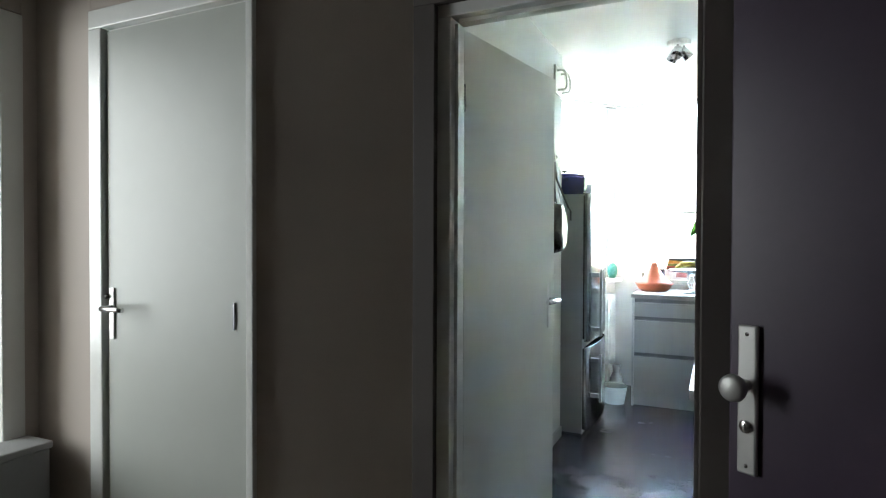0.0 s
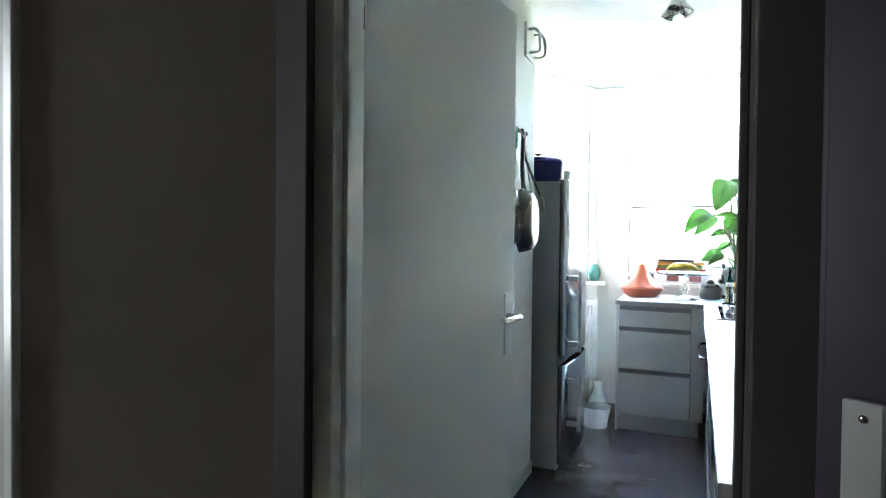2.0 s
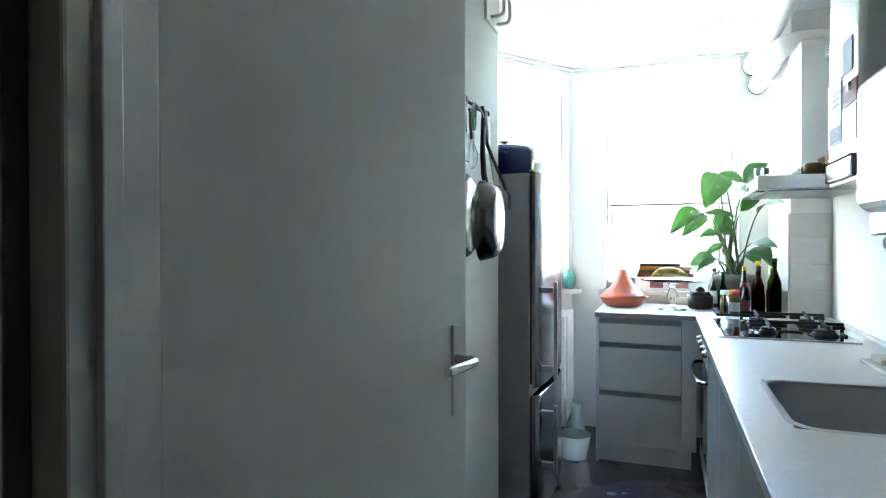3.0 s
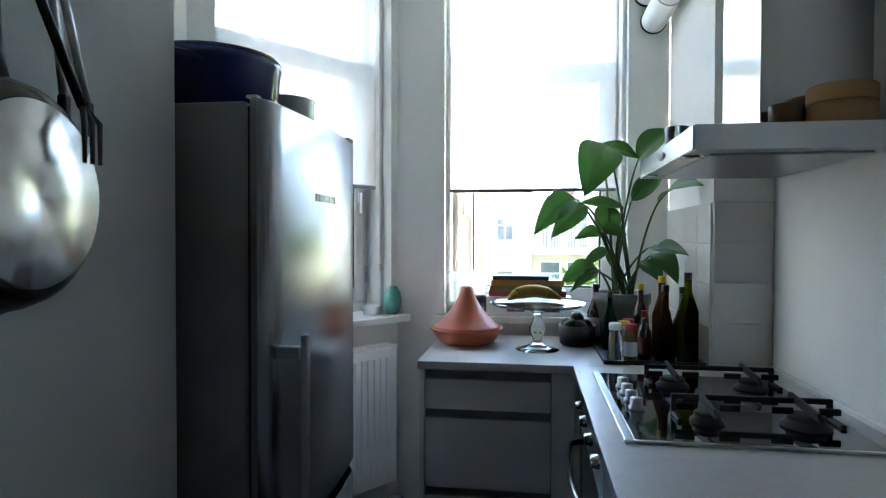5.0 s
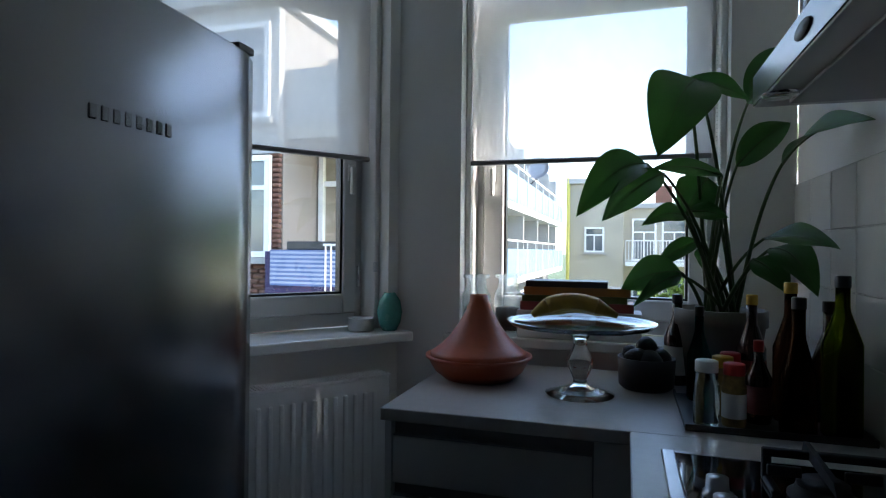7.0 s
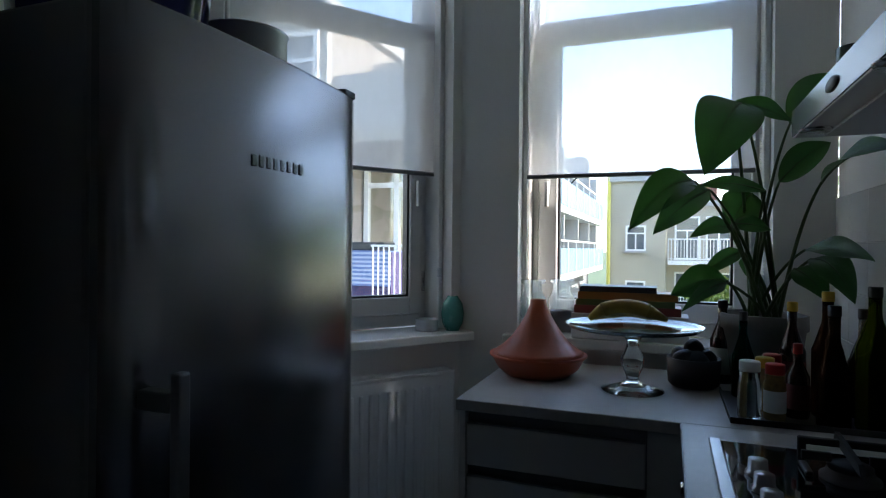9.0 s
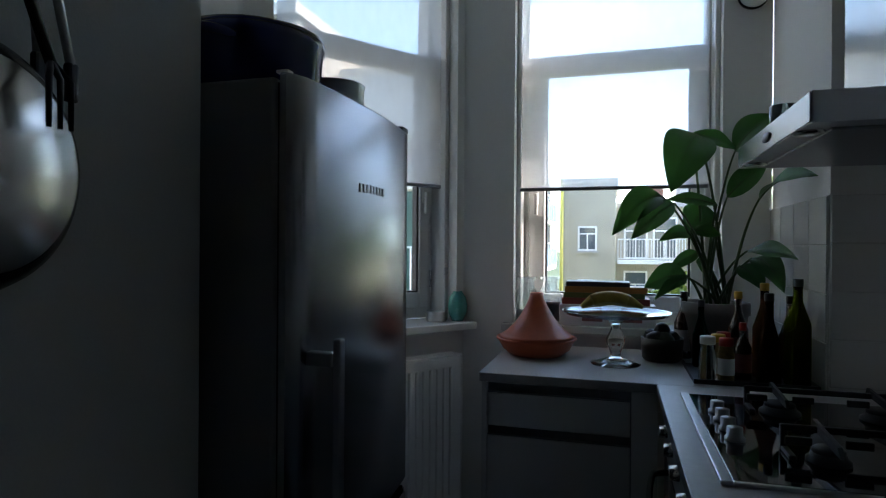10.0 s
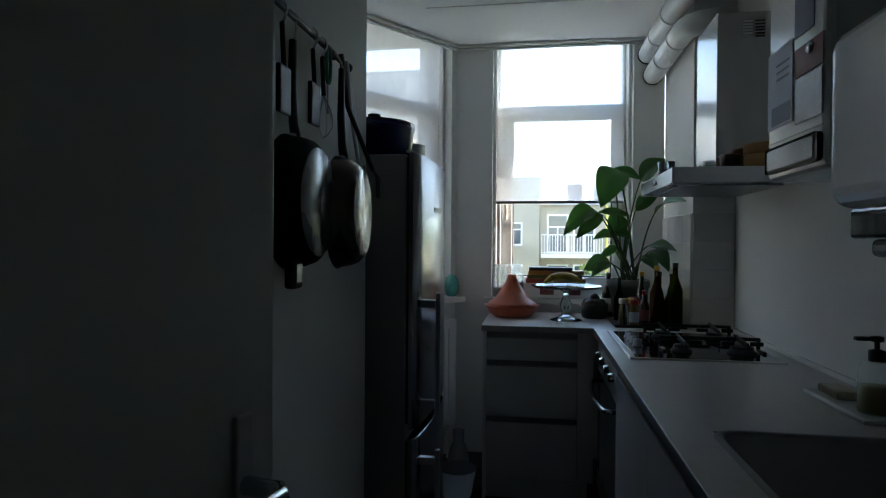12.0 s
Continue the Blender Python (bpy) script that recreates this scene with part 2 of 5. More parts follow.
BANANA = mat("banana_skin", (0.55, 0.36, 0.05), 0.5, var=0.35, scale=22)
TEAL = mat("celadon_glaze", (0.10, 0.38, 0.33), 0.25, var=0.2, scale=18, coat=0.4)
WOOD = mat("bamboo_wood", (0.45, 0.25, 0.10), 0.55, var=0.25, scale=8, bump=0.15, bscale=60, fine=(1, 1, 14))
PAPER = mat("white_paper", (0.75, 0.76, 0.78), 0.6, var=0.05)
PAPERB = mat("bluish_paper", (0.52, 0.55, 0.66), 0.6, var=0.06)
PRINT = mat("grey_blue_print", (0.22, 0.24, 0.34), 0.6, var=0.1)
REDP = mat("dull_red_print", (0.24, 0.08, 0.08), 0.6, var=0.15)
PHOTO = mat("dark_photo_print", (0.10, 0.13, 0.12), 0.3, var=0.6, scale=30)
BOILER = mat("boiler_enamel", (0.74, 0.75, 0.74), 0.15, var=0.03)
YELLOW = mat("yellow_cap", (0.70, 0.42, 0.03), 0.4)
RED = mat("red_cap", (0.45, 0.02, 0.015), 0.4)
SALT = mat("white_granules", (0.75, 0.74, 0.7), 0.9, var=0.15, scale=60)
BEANS = mat("dark_beans", (0.05, 0.02, 0.018), 0.7, var=0.6, scale=70, bump=0.6, bscale=140)
HERB = mat("dried_herbs", (0.25, 0.17, 0.06), 0.9, var=0.5, scale=70)
SOAP = mat("yellow_soap", (0.42, 0.34, 0.12), 0.2, var=0.05)
AVOC = mat("avocado_skin", (0.012, 0.014, 0.010), 0.55, var=0.4, scale=40, bump=0.6, bscale=160)
BASKET = mat("black_bowl", (0.012, 0.012, 0.014), 0.4, var=0.2)
GREYBOX = mat("grey_chest", (0.30, 0.30, 0.30), 0.6, var=0.1)
PLASTIC = glass_mat("clear_plastic", (0.9, 0.93, 0.95))
def milky(name, amount):
    """Thin clear material with a share of white haze in it."""
    m = glass_mat(name, (0.93, 0.96, 0.96))
    t = m.node_tree
    out = [n for n in t.nodes if n.type == "OUTPUT_MATERIAL"][0]
    clear = [n for n in t.nodes if n.type == "MIX_SHADER"][0]
    haze = t.nodes.new("ShaderNodeBsdfTranslucent")
    haze.inputs[0].default_value = (0.78, 0.82, 0.83, 1)
    x = t.nodes.new("ShaderNodeMixShader")
    x.inputs[0].default_value = amount
    t.links.new(clear.outputs[0], x.inputs[1])
    t.links.new(haze.outputs[0], x.inputs[2])
    t.links.new(x.outputs[0], out.inputs[0])
    return m


MILKY = milky("milky_plastic", 0.35)
# Clear jar glass with a small share of white mixed in.
JARGL = milky("whitish_jar_glass", 0.13)
HOODST = mat("polished_hood_steel", (0.44, 0.44, 0.44), 0.16, 1.0, var=0.06, scale=3, rv=0.3)
HANDLE = mat("dark_satin_steel", (0.30, 0.31, 0.33), 0.3, 1.0, var=0.06)
BRICK = mat("red_brick", (0.20, 0.095, 0.065), 0.85, var=0.4, scale=3)
MORTAR = mat("mortar", (0.3, 0.27, 0.24), 0.9)
STUCCO = mat("cream_stucco", (0.46, 0.42, 0.33), 0.85, var=0.18, scale=0.7, bump=0.2, bscale=20)
GREYST = mat("grey_render", (0.42, 0.42, 0.40), 0.85, var=0.15, scale=0.6)
BLUEP = mat("pale_blue_panel", (0.15, 0.27, 0.40), 0.5, var=0.12, scale=1)
PVC = mat("white_window_frame", (0.78, 0.78, 0.76), 0.35, var=0.05)
DARKGL = mat("far_window_glass", (0.10, 0.13, 0.15), 0.05, var=0.4, scale=1.2, coat=0.5)
CLOTH = stripe_mat("striped_cloth", (0.34, 0.38, 0.46), (0.10, 0.15, 0.30), 16)
PURPCL = mat("purple_cloth", (0.045, 0.035, 0.09), 0.85)
GRASS = mat("courtyard_ground", (0.07, 0.10, 0.04), 0.9, var=0.5, scale=0.5, bump=0.5, bscale=6)
CROWN = mat("tree_leaves", (0.17, 0.24, 0.035), 0.6, var=0.5, scale=2)
BARK = mat("bark", (0.10, 0.07, 0.05), 0.9, var=0.4, scale=8)
YPIPE = mat("yellow_pipe", (0.62, 0.55, 0.12), 0.5)
ROOFM = mat("roof_bitumen", (0.08, 0.08, 0.085), 0.85)

H = 2.56
# ---- large structure ----
structure("floor", box((-0.95, -0.60, -0.12), (1.3, 3.62, 0)), FLOOR, "dark aubergine vinyl floor with a soft sheen", "floor")
structure("floor_hall", box((-4.0, -4.2, -0.12), (1.6, -0.60, -0.002)), HALLF, "brown hall floor in shade", "floor")
structure("ceiling", box((-1.0, -0.58, H), (1.3, 3.36, H + 0.15)), CEIL, "white painted kitchen ceiling", "ceiling")
structure("ceiling_hall", box((-4.0, -4.2, 2.62), (1.6, -0.585, 2.75)), CEIL, "white hall ceiling", "ceiling")
structure("wall_left", box((-0.55, -0.468, 0), (-0.40, 1.69, H)), GREYW, "greyish white painted kitchen wall")
structure("wall_niche_back", box((-1.05, 1.55, 0), (-0.90, 2.64, H)), WHITE, "white wall behind the fridge")
structure("wall_niche_end", box((-0.90, 1.55, 0), (-0.552, 1.69, H)), WHITE, "white wall end beside the fridge")
structure("wall_right", box((1.157, -0.468, 0), (1.32, 2.69, H)), WHITE, "white painted wall over the worktop")
structure("wall_chimney", box((0.962, 2.692, 0), (1.32, 3.35, H)), WHITE, "white chimney breast beside the window")
structure("trim_ceiling_joint", box((-0.38, 2.72, H - 0.003), (0.95, 2.726, H - 0.0005)), GROUT, "thin seam in the ceiling boards", "trim")
# doorway wall between hall and kitchen
structure("wall_doorway_left", box((-0.553, -0.576, 0), (-0.272, -0.47, 2.62)), TAUPE, "taupe painted hall wall")
structure("wall_doorway_right", box((0.592, -0.576, 0), (1.6, -0.47, 2.62)), TAUPE, "taupe painted hall wall")
structure("wall_doorway_head", box((-0.27, -0.5762, 2.096), (0.59, -0.47, 2.62)), TAUPE, "taupe painted wall over the kitchen doorway")
splay = bmesh.new()
for v in ((-0.77, -0.81), (-0.319, -0.584), (-0.77, -0.583)):
    splay.verts.new((*v, 0)), splay.verts.new((*v, 2.62))
bmesh.ops.convex_hull(splay, input=splay.verts)
structure("wall_hall_splay", splay, TAUPE, "taupe painted splayed hall wall")
structure("wall_hall_closet_left", box((-1.90, -0.81, 0), (-1.57, -0.582, 2.62)), TAUPE, "taupe painted hall wall")
structure("wall_hall_closet_head", box((-1.568, -0.81, 2.17), (-0.772, -0.582, 2.62)), TAUPE, "taupe painted wall over the closet door")
structure("wall_hall_left_far", box((-2.04, -0.865, 0), (-1.90, -0.582, 2.62)), TAUPE, "taupe hall wall")
structure("wall_hall_left_near", box((-2.04, -4.2, 0), (-1.90, -1.87, 2.62)), TAUPE, "taupe hall wall")
structure("wall_hall_left_head", box((-2.04, -1.868, 2.20), (-1.90, -0.867, 2.62)), TAUPE, "taupe hall wall over an opening")
structure("wall_hall_right", box((1.46, -4.2, 0), (1.6, -0.582, 2.62)), TAUPE, "taupe hall wall")
structure("wall_hall_back", box((-4.0, -4.34, 0), (1.6, -4.2, 2.62)), TAUPE, "taupe hall wall")
structure("wall_side_room_far", box((-4.14, -4.2, 0), (-4.0, -0.44, 2.62)), WHITE, "white side room wall")
structure("wall_side_room_end", box((-4.0, -0.58, 0), (-2.042, -0.44, 2.62)), WHITE, "white side room wall")


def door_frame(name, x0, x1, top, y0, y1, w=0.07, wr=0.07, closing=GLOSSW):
    f = thing(name, ((x0 + x1) / 2, y0, 0), "white gloss painted door frame", "door frame")
    f["kind"] = "structure"
    part("jamb", box((x0 - w, y0, 0), (x0, y1, top), 0.004), GLOSSW, f)
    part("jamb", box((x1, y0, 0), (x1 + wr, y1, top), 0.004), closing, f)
    part("head", box((x0 - w, y0, top + 0.001), (x1 + wr, y1, top + w), 0.004), GLOSSW, f)
    part("stop", box((x0 + 0.0005, y0 + 0.03, 0), (x0 + 0.013, y0 + 0.055, top - 0.015), 0.002), GLOSSW, f)
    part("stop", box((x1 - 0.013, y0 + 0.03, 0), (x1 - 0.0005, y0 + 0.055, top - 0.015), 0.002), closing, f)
    part("stop", box((x0 + 0.014, y0 + 0.03, top - 0.014), (x1 - 0.014, y0 + 0.055, top - 0.001), 0.002), GLOSSW, f)
    return f


# Right jamb and architraves are coloured dark where the hall leaves them unlit.
door_frame("door_frame_kitchen", -0.20, 0.52, 2.025, -0.575, -0.462, closing=SHADETR)
structure("trim_architrave_left", box((-0.318, -0.603, 0), (-0.243, -0.5765, 2.061), 0.003), SHADETR, "architrave coloured dark brown for the hall's shade", "trim")
structure("trim_architrave_right", box((0.523, -0.603, 0), (0.64, -0.5765, 2.03), 0.003), SHADETR, "architrave coloured dark brown for the hall's shade", "trim")
structure("trim_architrave_head", box((-0.318, -0.603, 2.062), (0.64, -0.5765, 2.15), 0.003), SHADETR, "architrave coloured dark brown for the hall's shade", "trim")
door_frame("door_frame_closet", -1.495, -0.802, 2.10, -0.825, -0.70, 0.07, 0.03)
fl = thing("door_frame_side_room", (-1.9, -1.3, 0), "white gloss painted door frame of a side room", "door frame")
fl["kind"] = "structure"
part("jamb", box((-2.05, -0.95, 0), (-1.885, -0.868, 2.19), 0.004), GLOSSW, fl)
part("jamb", box((-2.05, -1.866, 0), (-1.885, -1.79, 2.19), 0.004), GLOSSW, fl)
part("head", box((-2.05, -1.788, 2.12), (-1.885, -0.952, 2.19), 0.004), GLOSSW, fl)


def lever(parent, m, plate_h=0.19, flip=1):
    part("handle_plate", box((-0.013, -0.006, -plate_h * 0.62), (0.013, 0, plate_h * 0.38), 0.003, m=m), ALU, parent, "satin aluminium handle plate")
    b = tube([(0, 0, 0), (0, -0.045, 0), (flip * 0.012, -0.055, 0), (flip * 0.10, -0.055, 0), (flip * 0.118, -0.05, 0)], 0.0095, 12)
    b.transform(m)
    part("door_handle", b, CHROME, parent, "satin aluminium lever handle")


# kitchen door, open, hinged on its frame
dl = math.hypot(0.12, 0.726)
da = math.atan2(0.726, 0.12)
KD = Matrix.Translation((-0.20, -0.468, 0)) @ Matrix.Rotation(da, 4, "Z")
kd = thing("door_1", (-0.2, -0.47, 0), "white gloss painted flush door standing open", "door")
kd["kind"] = "structure"
part("leaf", box((0.004, 0.002, 0.012), (dl, 0.042, 2.02), 0.003, m=KD), DOORW, kd)
lever(kd, KD @ Matrix.Translation((dl - 0.06, 0.0, 1.075)), flip=-1)
lever(kd, KD @ Matrix.Translation((dl - 0.06, 0.044, 1.075)) @ Matrix.Rotation(math.pi, 4, "Z"), flip=1)
for z in (0.25, 1.75):
    part("hinge", tube([(-0.205, -0.462, z), (-0.205, -0.462, z + 0.09)], 0.008), CHROME, kd)
# closet door, shut
cd = thing("door_2", (-1.15, -0.80, 0), "white flush closet door, shut, coloured grey for dim hall light", "door")
cd["kind"] = "structure"
part("leaf", box((-1.481, -0.808, 0.012), (-0.812, -0.768, 2.088), 0.003), CLOSETDIM, cd)
lever(cd, Matrix.Translation((-1.455, -0.809, 1.075)), flip=1)
part("pull", box((-0.868, -0.814, 1.03), (-0.859, -0.809, 1.12), 0.002), GROOVE, cd, "narrow metal hinge plate")
part("lock_knob", lathe([(0, 0), (0.009, 0), (0.009, 0.015), (0, 0.015)], (-1.474, -0.81, 1.115), 12, Matrix.Rotation(math.pi / 2, 4, "X")), BLACKPL, cd)
# front door, open into the hall
fd = thing("door_3", (1.42, -0.72, 0), "dark aubergine entrance door standing open", "door")
fd["kind"] = "structure"
FD = Matrix.Translation((0.590, -0.722, 0)) @ Matrix.Rotation(radians(-33), 4, "Z")
part("leaf", box((0, 0, 0.012), (0.86, 0.046, 2.25), 0.003, m=FD), PURPLE, fd)
part("rebate", box((-0.015, 0.022, 0.012), (-0.0005, 0.046, 2.25), 0.002, m=FD), PURPLE, fd)
pl = part("security_plate", box((0.026, -0.014, 0.795), (0.072, -0.0005, 1.135), 0.005, m=FD), ALU, fd, "satin aluminium security plate")
part("knob", lathe([(0.013, 0), (0.013, 0.03), (0.027, 0.040), (0.031, 0.050), (0.029, 0.062), (0.022, 0.067), (0, 0.068)], (0, 0, 0), 24, FD @ Matrix.Translation((0.049, -0.0142, 1.0)) @ Matrix.Rotation(math.pi / 2, 4, "X")), ALU, pl, "round satin door knob")
part("cylinder", lathe([(0.015, 0), (0.015, 0.004), (0.012, 0.006), (0, 0.006)], (0, 0, 0), 20, FD @ Matrix.Translation((0.049, -0.0142, 0.905)) @ Matrix.Rotation(math.pi / 2, 4, "X")), CHROME, pl)
part("keyhole", box((0.0475, -0.0215, 0.897), (0.0505, -0.0203, 0.913), m=FD), BLACKPL, pl)
for z in (0.815, 1.115):
    part("screw", lathe([(0.005, 0), (0.004, 0.002), (0, 0.002)], (0, 0, 0), 10, FD @ Matrix.Translation((0.049, -0.0142, z)) @ Matrix.Rotation(math.pi / 2, 4, "X")), CHROME, pl)
ch = thing("chest", (-1.8, -1.1, 0), "grey storage chest against the hall wall", "chest")
part("body", box((-1.875, -1.45, 0), (-1.73, -0.87, 0.53), 0.006), GREYBOX, ch)
part("lid", box((-1.88, -1.46, 0.532), (-1.722, -0.862, 0.56), 0.006), GREYBOX, ch)

# ---- bay walls and windows ----
M1 = Matrix.Translation((0, 3.35, 0))
A = Vector((-0.30, 3.35, 0))
M2 = Matrix(((0.596, -0.803, 0, A.x), (0.803, 0.596, 0, A.y), (0, 0, 1, 0), (0, 0, 0, 1)))
SZ, HZ = 0.985, 2.66


def bay_wall(tag, m, x0, x1, l, r):
    structure("wall_%s_below" % tag, box((x0, 0, 0), (x1, 0.30, SZ - 0.037), m=m), WHITE, "white wall below a window")
    structure("wall_%s_above" % tag, box((x0, 0, HZ), (x1, 0.30, HZ + 0.1), m=m), WHITE, "white wall above a window")
    if l > 0:
        structure("wall_%s_left" % tag, box((x0 - l, 0, 0), (x0, 0.30, HZ + 0.1), m=m), WHITE, "white wall pier beside a window")
    if r > 0:
        structure("wall_%s_right" % tag, box((x1, 0, 0), (x1 + r, 0.30, HZ + 0.1), m=m), WHITE, "white wall pier beside a window")


def window(name, m, x0, x1, label, handle_left=True):
    w = thing(name, m @ Vector(((x0 + x1) / 2, 0.2, SZ)), label, "window")
    w["kind"] = "structure"
    y0, y1 = 0.17, 0.26
    b = lambda a, c, bev=0.004: box(a, c, bev, m=m)
    fw = 0.042
    fr = part("window_frame", join(b((x0, y0, SZ), (x0 + fw, y1, HZ)), b((x1 - fw, y0, SZ), (x1, y1, HZ)),
                                   b((x0 + fw, y0, SZ), (x1 - fw, y1, SZ + 0.05)), b((x0 + fw, y0, HZ - 0.05), (x1 - fw, y1, HZ)),
                                   b((x0 + fw, y0, 2.165), (x1 - fw, y1, 2.21))), PVC, w)
    sx0, sx1 = x0 + fw + 0.004, x1 - fw - 0.004
    s0, s1 = 0.150, 0.21
    sw = 0.075
    part("sash", join(b((sx0, s0, SZ + 0.052), (sx0 + sw, s1, 2.163), 0.006), b((sx1 - sw + 0.02, s0, SZ + 0.052), (sx1, s1, 2.163), 0.006),
                      b((sx0 + sw, s0, SZ + 0.052), (sx1 - sw + 0.02, s1, SZ + 0.052 + 0.07), 0.006), b((sx0 + sw, s0, 2.115), (sx1 - sw + 0.02, s1, 2.163), 0.006)), PVC, w)
    part("glazing_bead", join(b((sx0 + sw, s0 + 0.012, SZ + 0.122), (sx0 + sw + 0.008, s1 - 0.01, 2.115), 0.001),
                              b((sx1 - sw + 0.012, s0 + 0.012, SZ + 0.122), (sx1 - sw + 0.02, s1 - 0.01, 2.115), 0.001),
                              b((sx0 + sw + 0.008, s0 + 0.012, SZ + 0.122), (sx1 - sw + 0.012, s1 - 0.01, SZ + 0.13), 0.001)), BLACKPL, w, "black rubber glazing bead")
    for z0, z1 in ((SZ + 0.131, 2.114), (2.212, HZ - 0.052)):
        ax0, ax1 = (sx0 + sw + 0.009, sx1 - sw + 0.011) if z0 < 2 else (x0 + fw + 0.002, x1 - fw - 0.002)
        p = part("pane", box((ax0, s0 + 0.03, z0), (ax1, s0 + 0.034, z1), m=m), GLASS, w)
        p.visible_shadow = False
    part("moulding", join(b((x0, 0.06, SZ + 0.001), (x0 + 0.022, 0.169, HZ), 0.006), b((x1 - 0.022, 0.06, SZ + 0.001), (x1, 0.169, HZ), 0.006)), PVC, w, "white painted wooden moulding")
    hx = sx0 + 0.035 if handle_left else sx1 - 0.03
    part("window_handle", join(b((hx - 0.012, s0 - 0.01, 1.52), (hx + 0.012, s0 - 0.0005, 1.58), 0.003), b((hx - 0.008, s0 - 0.03, 1.47), (hx + 0.008, s0 - 0.0105, 1.57), 0.004)), PVC, w, "white window handle")
    for z in (1.17, 1.95):
        q = sx1 + 0.002 if handle_left else x1 - fw
        h = tube([(q, s0 - 0.006, z - 0.04), (q, s0 - 0.006, z + 0.04)], 0.007)
        h.transform(m)
        part("hinge", h, CHROME, w)
    return w


def sill(name, m, x0, x1, out):
    structure(name, box((x0, out, SZ - 0.035), (x1, 0.168, SZ), 0.006, m=m), GLOSSW, "white painted window sill", "window sill")


def blind(m, x0, x1, z, label):
    r = thing("roller_blind", m @ Vector(((x0 + x1) / 2, 0.07, 2.6)), label, "roller blind", "roller blinds")
    bm = bmesh.new()
    q = [bm.verts.new(m @ Vector(v)) for v in ((x0, 0.068, z), (x1, 0.068, z), (x1, 0.068, 2.62), (x0, 0.068, 2.62))]
    bm.faces.new(q)
    part("fabric", bm, BLIND, r, "white translucent blind fabric")
    t = tube([(x0, 0.068, 2.625), (x1, 0.068, 2.625)], 0.02, 14)
    t.transform(m)
    part("roller", t, PVC, r)
    part("bottom_bar", box((x0, 0.060, z - 0.014), (x1, 0.076, z + 0.002), 0.003, m=m), FRSIDE, r, "grey hem bar")
    for k in (0, 1):
        x = x1 + 0.014 + 0.012 * k
        t = join(*[lathe([(0, -0.003), (0.003, 0), (0, 0.003)], (x, 0.05, 1.20 + 0.0125 * i), 5) for i in range(int(1.35 / 0.0125))])
        t.transform(m)
        part("bead_chain", t, PVC, r)
    part("chain_weight", box((x1 + 0.012, 0.044, 1.19), (x1 + 0.03, 0.056, 1.225), 0.004, m=m), PLASTIC, r)


bay_wall("window_main", M1, -0.07, 0.78, 0.23, 0.18)
bay_wall("window_side", M2, -0.90, -0.04, 0.0, 0.04)
structure("wall_bay_end", box((-1.2, 0, 0), (-0.90, 0.30, HZ + 0.1), m=M2), WHITE, "white wall beside a window")
window("window_1", M1, -0.07, 0.78, "white framed window with a top light and open view")
window("window_2", M2, -0.90, -0.04, "white framed angled bay window", False)
sill("window_sill_1", M1, -0.115, 0.80, -0.05)
sill("window_sill_2", M2, -0.94, 0.02, -0.075)
blind(M1, -0.052, 0.735, 1.586, "white translucent roller blind half lowered")
blind(M2, -0.86, -0.085, 1.598, "white translucent roller blind half lowered in the bay")
for nm, m, x0, x1 in (("trim_cornice_1", M1, -0.29, 0.96), ("trim_cornice_2", M2, -1.1, -0.012)):
    structure(nm, join(box((x0, -0.035, H - 0.02), (x1, -0.001, H - 0.0005), 0.006, m=m), box((x0, -0.014, H - 0.036), (x1, -0.001, H - 0.021), 0.004, m=m)), GLOSSW, "white ceiling moulding", "trim")
structure("baseboard_left", box((-0.399, -0.46, 0), (-0.388, 1.69, 0.07), 0.003), GLOSSW, "white skirting board", "baseboard")
# ---- kitchen units ----
wtp = thing("worktop", (0.8, 2.6, 0.87), "speckled grey laminate worktop in an L shape", "worktop")
part("window_run", box((-0.07, 2.66, 0.87), (0.956, 3.297, 0.90), 0.003), TOP, wtp)
# long run with a cut-out for the sink
SX0, SX1, SY0, SY1 = 0.60, 1.01, 0.55, 1.05
part("long_run", join(box((0.492, SY1, 0.87), (1.150, 2.659, 0.90)), box((0.492, -0.44, 0.87), (1.150, SY0, 0.90)),
                      box((0.492, SY0, 0.87), (SX0, SY1, 0.90)), box((SX1, SY0, 0.87), (1.150, SY1, 0.90))), TOP, wtp)
part("edge_strip", box((0.4895, -0.44, 0.871), (0.4918, 2.655, 0.8995), 0.0008), GROOVE, wtp, "thin metal edge strip")
part("upstand", box((1.140, -0.44, 0.9005), (1.1565, 2.688, 0.918), 0.003), GLOSSW, wtp, "white sealing strip along the wall")

du = thing("drawer_unit", (0.2, 2.95, 0), "light grey kitchen unit with three drawers", "cabinet", "kitchen units")
part("side_panel", box((-0.062, 2.672, 0), (-0.046, 3.29, 0.868), 0.001), FRONT, du)
part("body", box((-0.045, 2.70, 0.116), (0.47, 3.29, 0.866)), FRSIDE, du)
part("plinth", box((-0.045, 2.715, 0), (0.47, 2.73, 0.112)), FRONT, du)
part("filler", box((0.417, 2.675, 0.116), (0.495, 2.698, 0.866), 0.001), FRONT, du)
for z0, z1 in ((0.722, 0.832), (0.432, 0.690), (0.120, 0.402)):
    d = part("drawer", box((-0.043, 2.675, z0), (0.413, 2.697, z1), 0.002), FRONT, du)
    part("grip_rail", join(box((-0.043, 2.690, z1 + 0.001), (0.413, 2.699, z1 + 0.030)), box((-0.043, 2.677, z1 + 0.0005), (0.413, 2.690, z1 + 0.004))), GROOVE, d, "grey aluminium grip rail")


